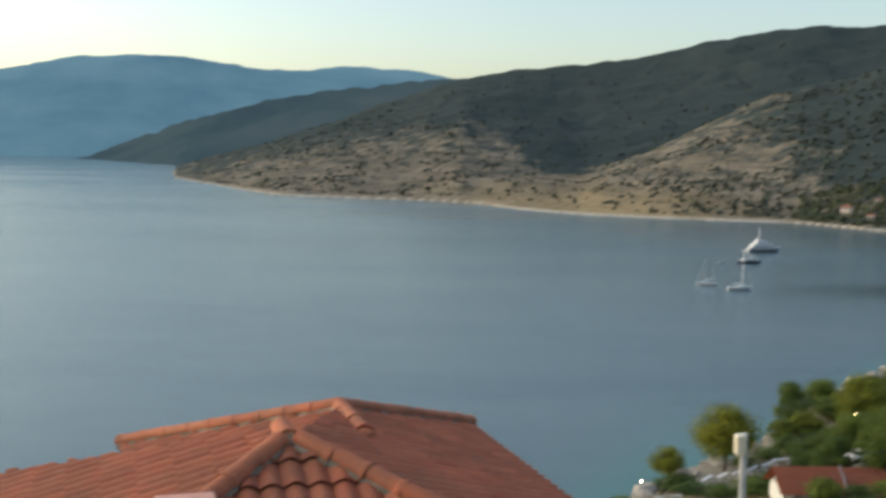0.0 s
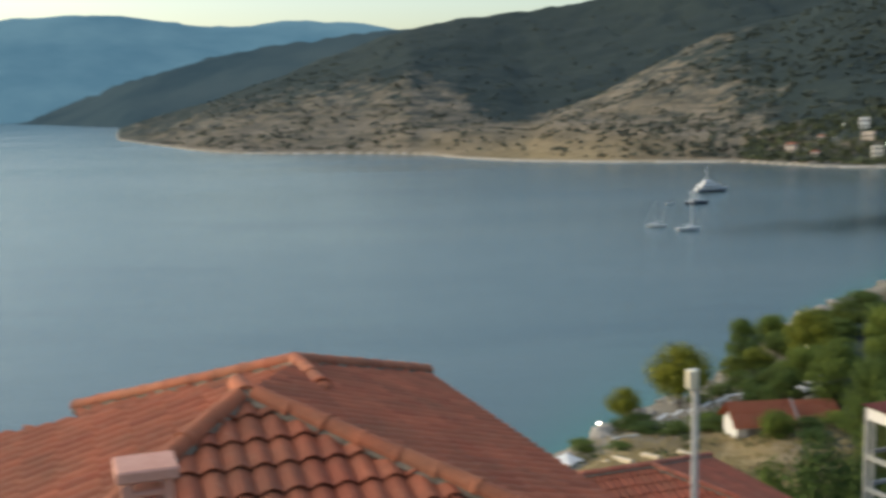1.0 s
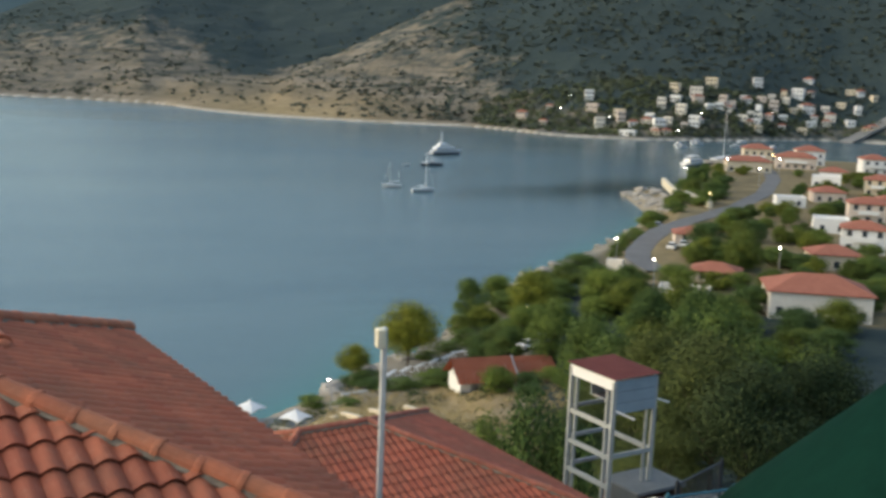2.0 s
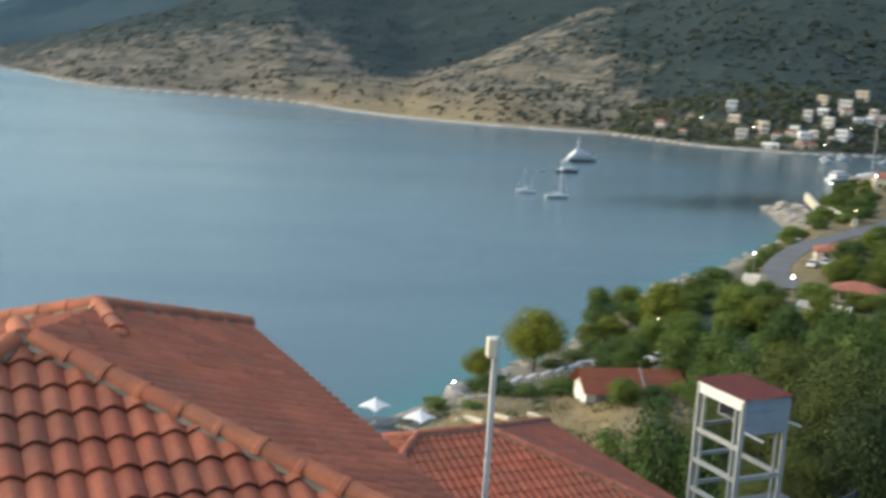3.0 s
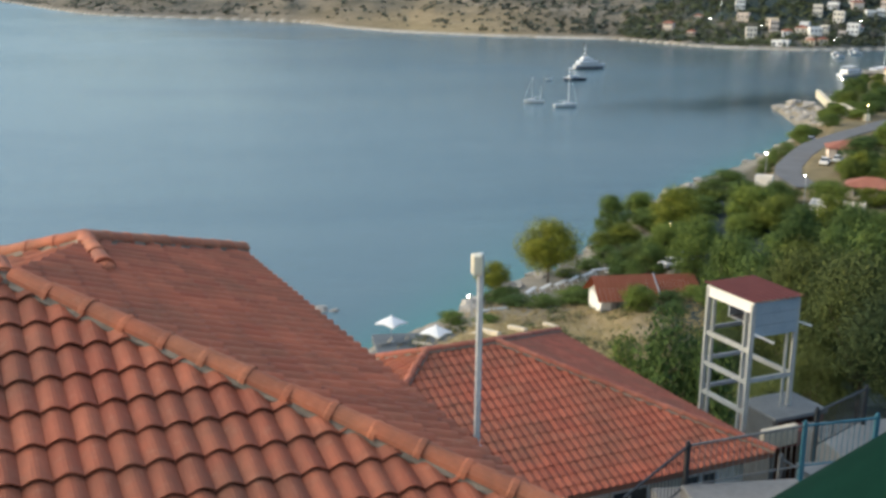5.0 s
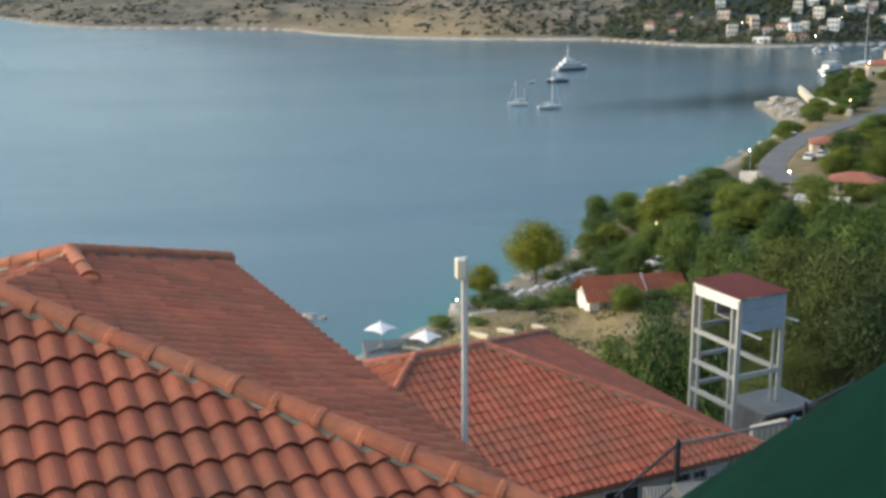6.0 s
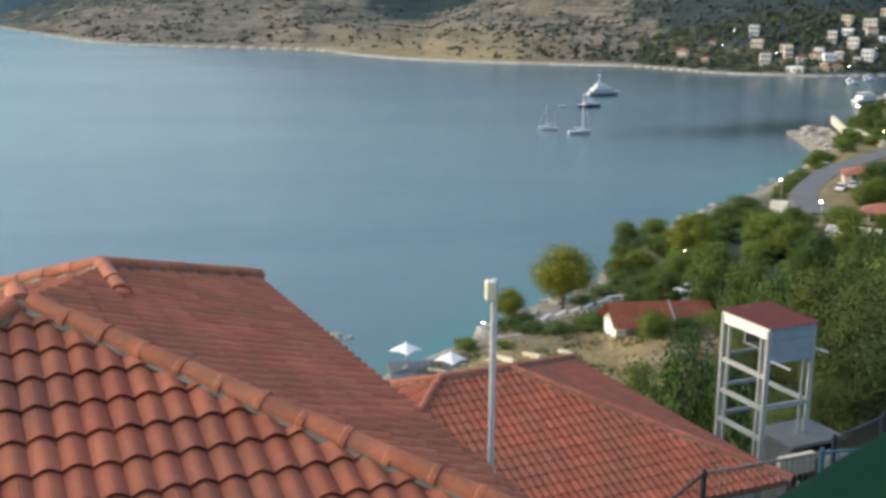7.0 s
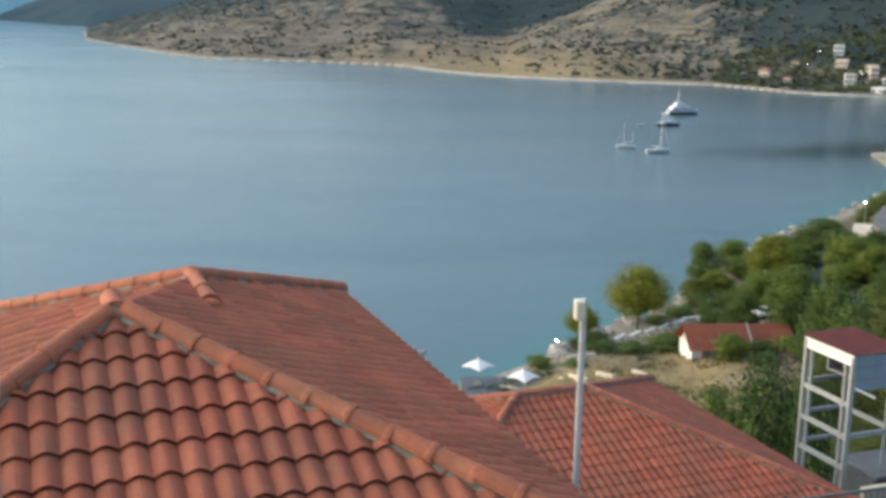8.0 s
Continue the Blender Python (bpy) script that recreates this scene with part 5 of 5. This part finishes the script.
# ---------------------------------------------------------------- boats
def hull(bm, length, beam, high, z0=-0.4, n=14, transom=0.75):
    rows = []
    for i in range(n + 1):
        t = i / n
        half = beam / 2 * (transom + (1 - transom) * math.sin(min(t / 0.45, 1) * math.pi / 2)) * (1 - max(0, (t - 0.5) / 0.5) ** 2.2)
        half = max(half, 0.02)
        x = -length / 2 + length * t
        sheer = high * (1 + 0.25 * t * t)
        rows.append([bm.verts.new(p) for p in ((x - .06 * length * (1 - t) * 0, -half, sheer), (x - .03 * length * t, -half * .8, sheer * .35), (x - .05 * length * t, 0, z0),
                                              (x - .03 * length * t, half * .8, sheer * .35), (x, half, sheer))])
    for a, b in zip(rows[:-1], rows[1:]):
        for i in range(4):
            bm.faces.new((a[i], b[i], b[i + 1], a[i + 1]))
        bm.faces.new((a[4], b[4], b[0], a[0]))
    bm.faces.new(rows[0][::-1])
    bmesh.ops.recalc_face_normals(bm, faces=bm.faces[:])


def vessel(name, x, y, a, label, category="boat"):
    return empty(name, Matrix.Translation((x, y, 0)) @ Matrix.Rotation(a, 4, "Z"), label, category, "anchored boats")


def tier(parent, name, cx, z, l, w, h, material, rake=0.3):
    bm = bmesh.new()
    add_box(bm, (cx, 0, z + h / 2), (l, w, h))
    for v in bm.verts:
        if v.co.z > z + h / 2:
            v.co.x = cx + (v.co.x - cx) * (1 - rake * (0.9 if v.co.x > cx else 0.3))
            v.co.y *= 0.9
    bmesh.ops.bevel(bm, geom=bm.edges[:], offset=min(l, w, h) * 0.08, segments=1, affect="EDGES")
    return part(name, bm, material, parent)


yacht = vessel("motor_yacht", 138.6, 481.0, 0.2, "large white motor yacht with three decks at anchor", "yacht")
yacht.matrix_basis = yacht.matrix_basis @ Matrix.Diagonal((0.72, 0.9, 0.97, 1))
bm = bmesh.new()
hull(bm, 21, 5.0, 1.8)
part("hull", bm, M_hull, yacht)
box_part("hull_stripe", (-1.0, 0, 0.75), (17, 5.36, 0.5), M_navy, yacht, "dark blue hull windows")
tier(yacht, "main_deck", -1.5, 2.1, 14.5, 4.6, 1.5, M_hull)
tier(yacht, "deck_windows", -1.2, 2.55, 13.0, 4.66, 0.55, M_glass, .1)
tier(yacht, "upper_deck", -2.2, 3.5, 8.0, 3.8, 1.2, M_hull)
tier(yacht, "deck_windows", -2.1, 3.85, 7.4, 3.86, 0.45, M_glass, .1)
tier(yacht, "sun_deck", -3.2, 4.75, 4.4, 2.8, 0.8, M_hull)
beam_part("radar_arch", (-4.2, -1.2, 5.9), (-3.6, 0, 7.2), 0.16, M_hull, yacht)
beam_part("radar_arch", (-4.2, 1.2, 5.9), (-3.6, 0, 7.2), 0.16, M_hull, yacht)
tube_part("mast", (-3.6, 0, 6.0), (-3.6, 0, 11.5), 0.22, M_hull, yacht, "", 0.08)
box_part("radar", (-3.6, 0, 9.0), (0.5, 2.2, 0.25), M_hull, yacht)
box_part("swim_platform", (-12.2, 0, 0.35), (2.4, 4.4, 0.25), M_hull, yacht, "", 0.05)

launch = vessel("launch", 118.0, 429.2, 0.12, "low dark blue motor launch at anchor")
bm = bmesh.new()
hull(bm, 9.8, 2.8, 1.0)
part("hull", bm, M_navy, launch)
tier(launch, "cabin", -.6, 1.0, 4.4, 2.0, 0.9, M_hull)
tier(launch, "deck_windows", -.5, 1.3, 3.9, 2.05, .35, M_glass, .1)
box_part("rubbing_strake", (-.4, 0, 1.0), (8.4, 2.72, 0.1), M_hull, launch)


def sailboat(x, y, a, length, mast_h, two, label):
    root = vessel("sailing_boat", x, y, a, label, "sailing boat")
    bm = bmesh.new()
    hull(bm, length, length * .3, length * .12)
    part("hull", bm, M_hull, root)
    tier(root, "cabin", 0.1 * length, length * .12, length * .4, length * .18, .5, M_hull)
    tube_part("mast", (0.1 * length, 0, .5), (0.1 * length, 0, mast_h), 0.06 if two else 0.15, M_white, root, "", 0.04 if two else 0.09)
    tube_part("boom", (0.1 * length, 0, 1.9), (-0.3 * length, 0, 1.9), 0.08, M_white, root)
    tube_part("furled_sail", (0.46 * length, 0, 1.0), (0.12 * length, 0, mast_h * .93), 0.03, M_canvas, root)
    tube_part("stay", (-.48 * length, 0, 1.0), (.1 * length, 0, mast_h), 0.01, M_grey, root, "", None, 4)
    for s in (-1, 1):
        tube_part("shroud", (.08 * length, s * .14 * length, .8), (.1 * length, 0, mast_h * .8), 0.01, M_grey, root, "", None, 4)
    if two:
        tube_part("mizzen_mast", (-.33 * length, 0, .5), (-.33 * length, 0, mast_h * .68), 0.07, M_white, root, "", 0.05)
    return root


sailboat(91.8, 343.7, 0.1, 7.8, 11.8, False, "white sailing boat with a tall bare mast at anchor")
sailboat(84.1, 355.2, 3.0, 6.6, 8.2, True, "white two-masted sailing boat at anchor")
tender = vessel("dinghy", 107.6, 430.5, 0.3, "small white dinghy on the calm water", "dinghy")
bm = bmesh.new()
hull(bm, 3.2, 1.4, .5, -.15, 8)
part("hull", bm, M_hull, tender)
box_part("thwart", (0, 0, .45), (.3, 1.1, .06), M_bark, tender)
box_part("outboard", (-1.6, 0, .6), (.25, .3, .6), M_dark, tender)
for x, y, a, l in ((289.5, 545.7, .2, 7), (312.3, 570.7, .1, 8), (298.7, 567.4, .4, 6), (322.1, 591.6, 0, 6), (354.1, 593.3, .2, 7), (349.5, 553.1, .3, 7), (330, 560, .1, 6)):
    root = vessel("motor_boat", x, y, a, "small white motor boat moored in the harbour")
    bm = bmesh.new()
    hull(bm, l, l * .32, .9)
    part("hull", bm, M_hull, root)
    tier(root, "cabin", .2, .9, l * .4, l * .22, .9, M_hull)
    tier(root, "deck_windows", .2, 1.15, l * .36, l * .225, .35, M_glass, .1)
big_boat = vessel("excursion_boat", 243.0, 446.0, .5, "white excursion boat moored at the quay")
bm = bmesh.new()
hull(bm, 17, 5, 1.5)
part("hull", bm, M_hull, big_boat)
tier(big_boat, "cabin", -1, 1.5, 10, 4, 1.8, M_hull, .15)
tier(big_boat, "deck_windows", -1, 2.0, 9.6, 4.05, .7, M_glass, .05)
box_part("canopy", (-2, 0, 4.3), (8, 3.6, .12), M_canvas, big_boat)
for sx in (-5.5, 1.5):
    for sy in (-1.6, 1.6):
        tube_part("canopy_post", (sx, sy, 3.2), (sx, sy, 4.3), .05, M_grey, big_boat)
sailboat(268, 466, .6, 17, 24, False, "large white sailing yacht moored at the quay")


# trees between the houses of the town and round the far village
town_gardens = [(h[0], h[1]) for h in TOWN]
for _ in range(300):
    az, r = prng.uniform(25.5, 38.5), prng.uniform(175, 430)
    x, y = r * math.sin(math.radians(az)), r * math.cos(math.radians(az))
    if r > float(lerp(np.array([az]), SHORE_NEAR)[0]) - 25 or min(math.hypot(x - a, y - b) for a, b in town_gardens) < 8.5 or from_road(x, y) < 8:
        continue
    plant("broad", x, y, prng.uniform(2.5, 5.0), prng.uniform(4, 8))


def garden_spot(rg):
    az, r = rg.uniform(17.5, 38), rg.uniform(672, 790)
    if r < float(lerp(np.array([az]), SHORE_FAR)[0]) + 8:
        return None
    return r * math.sin(math.radians(az)), r * math.cos(math.radians(az)), rg.uniform(1.4, 3.0)


scatter("village_trees", "dark green trees and shrubs between the village houses", M_garden, 1900, garden_spot, 26, 0.3, 1.3, 47, "trees")
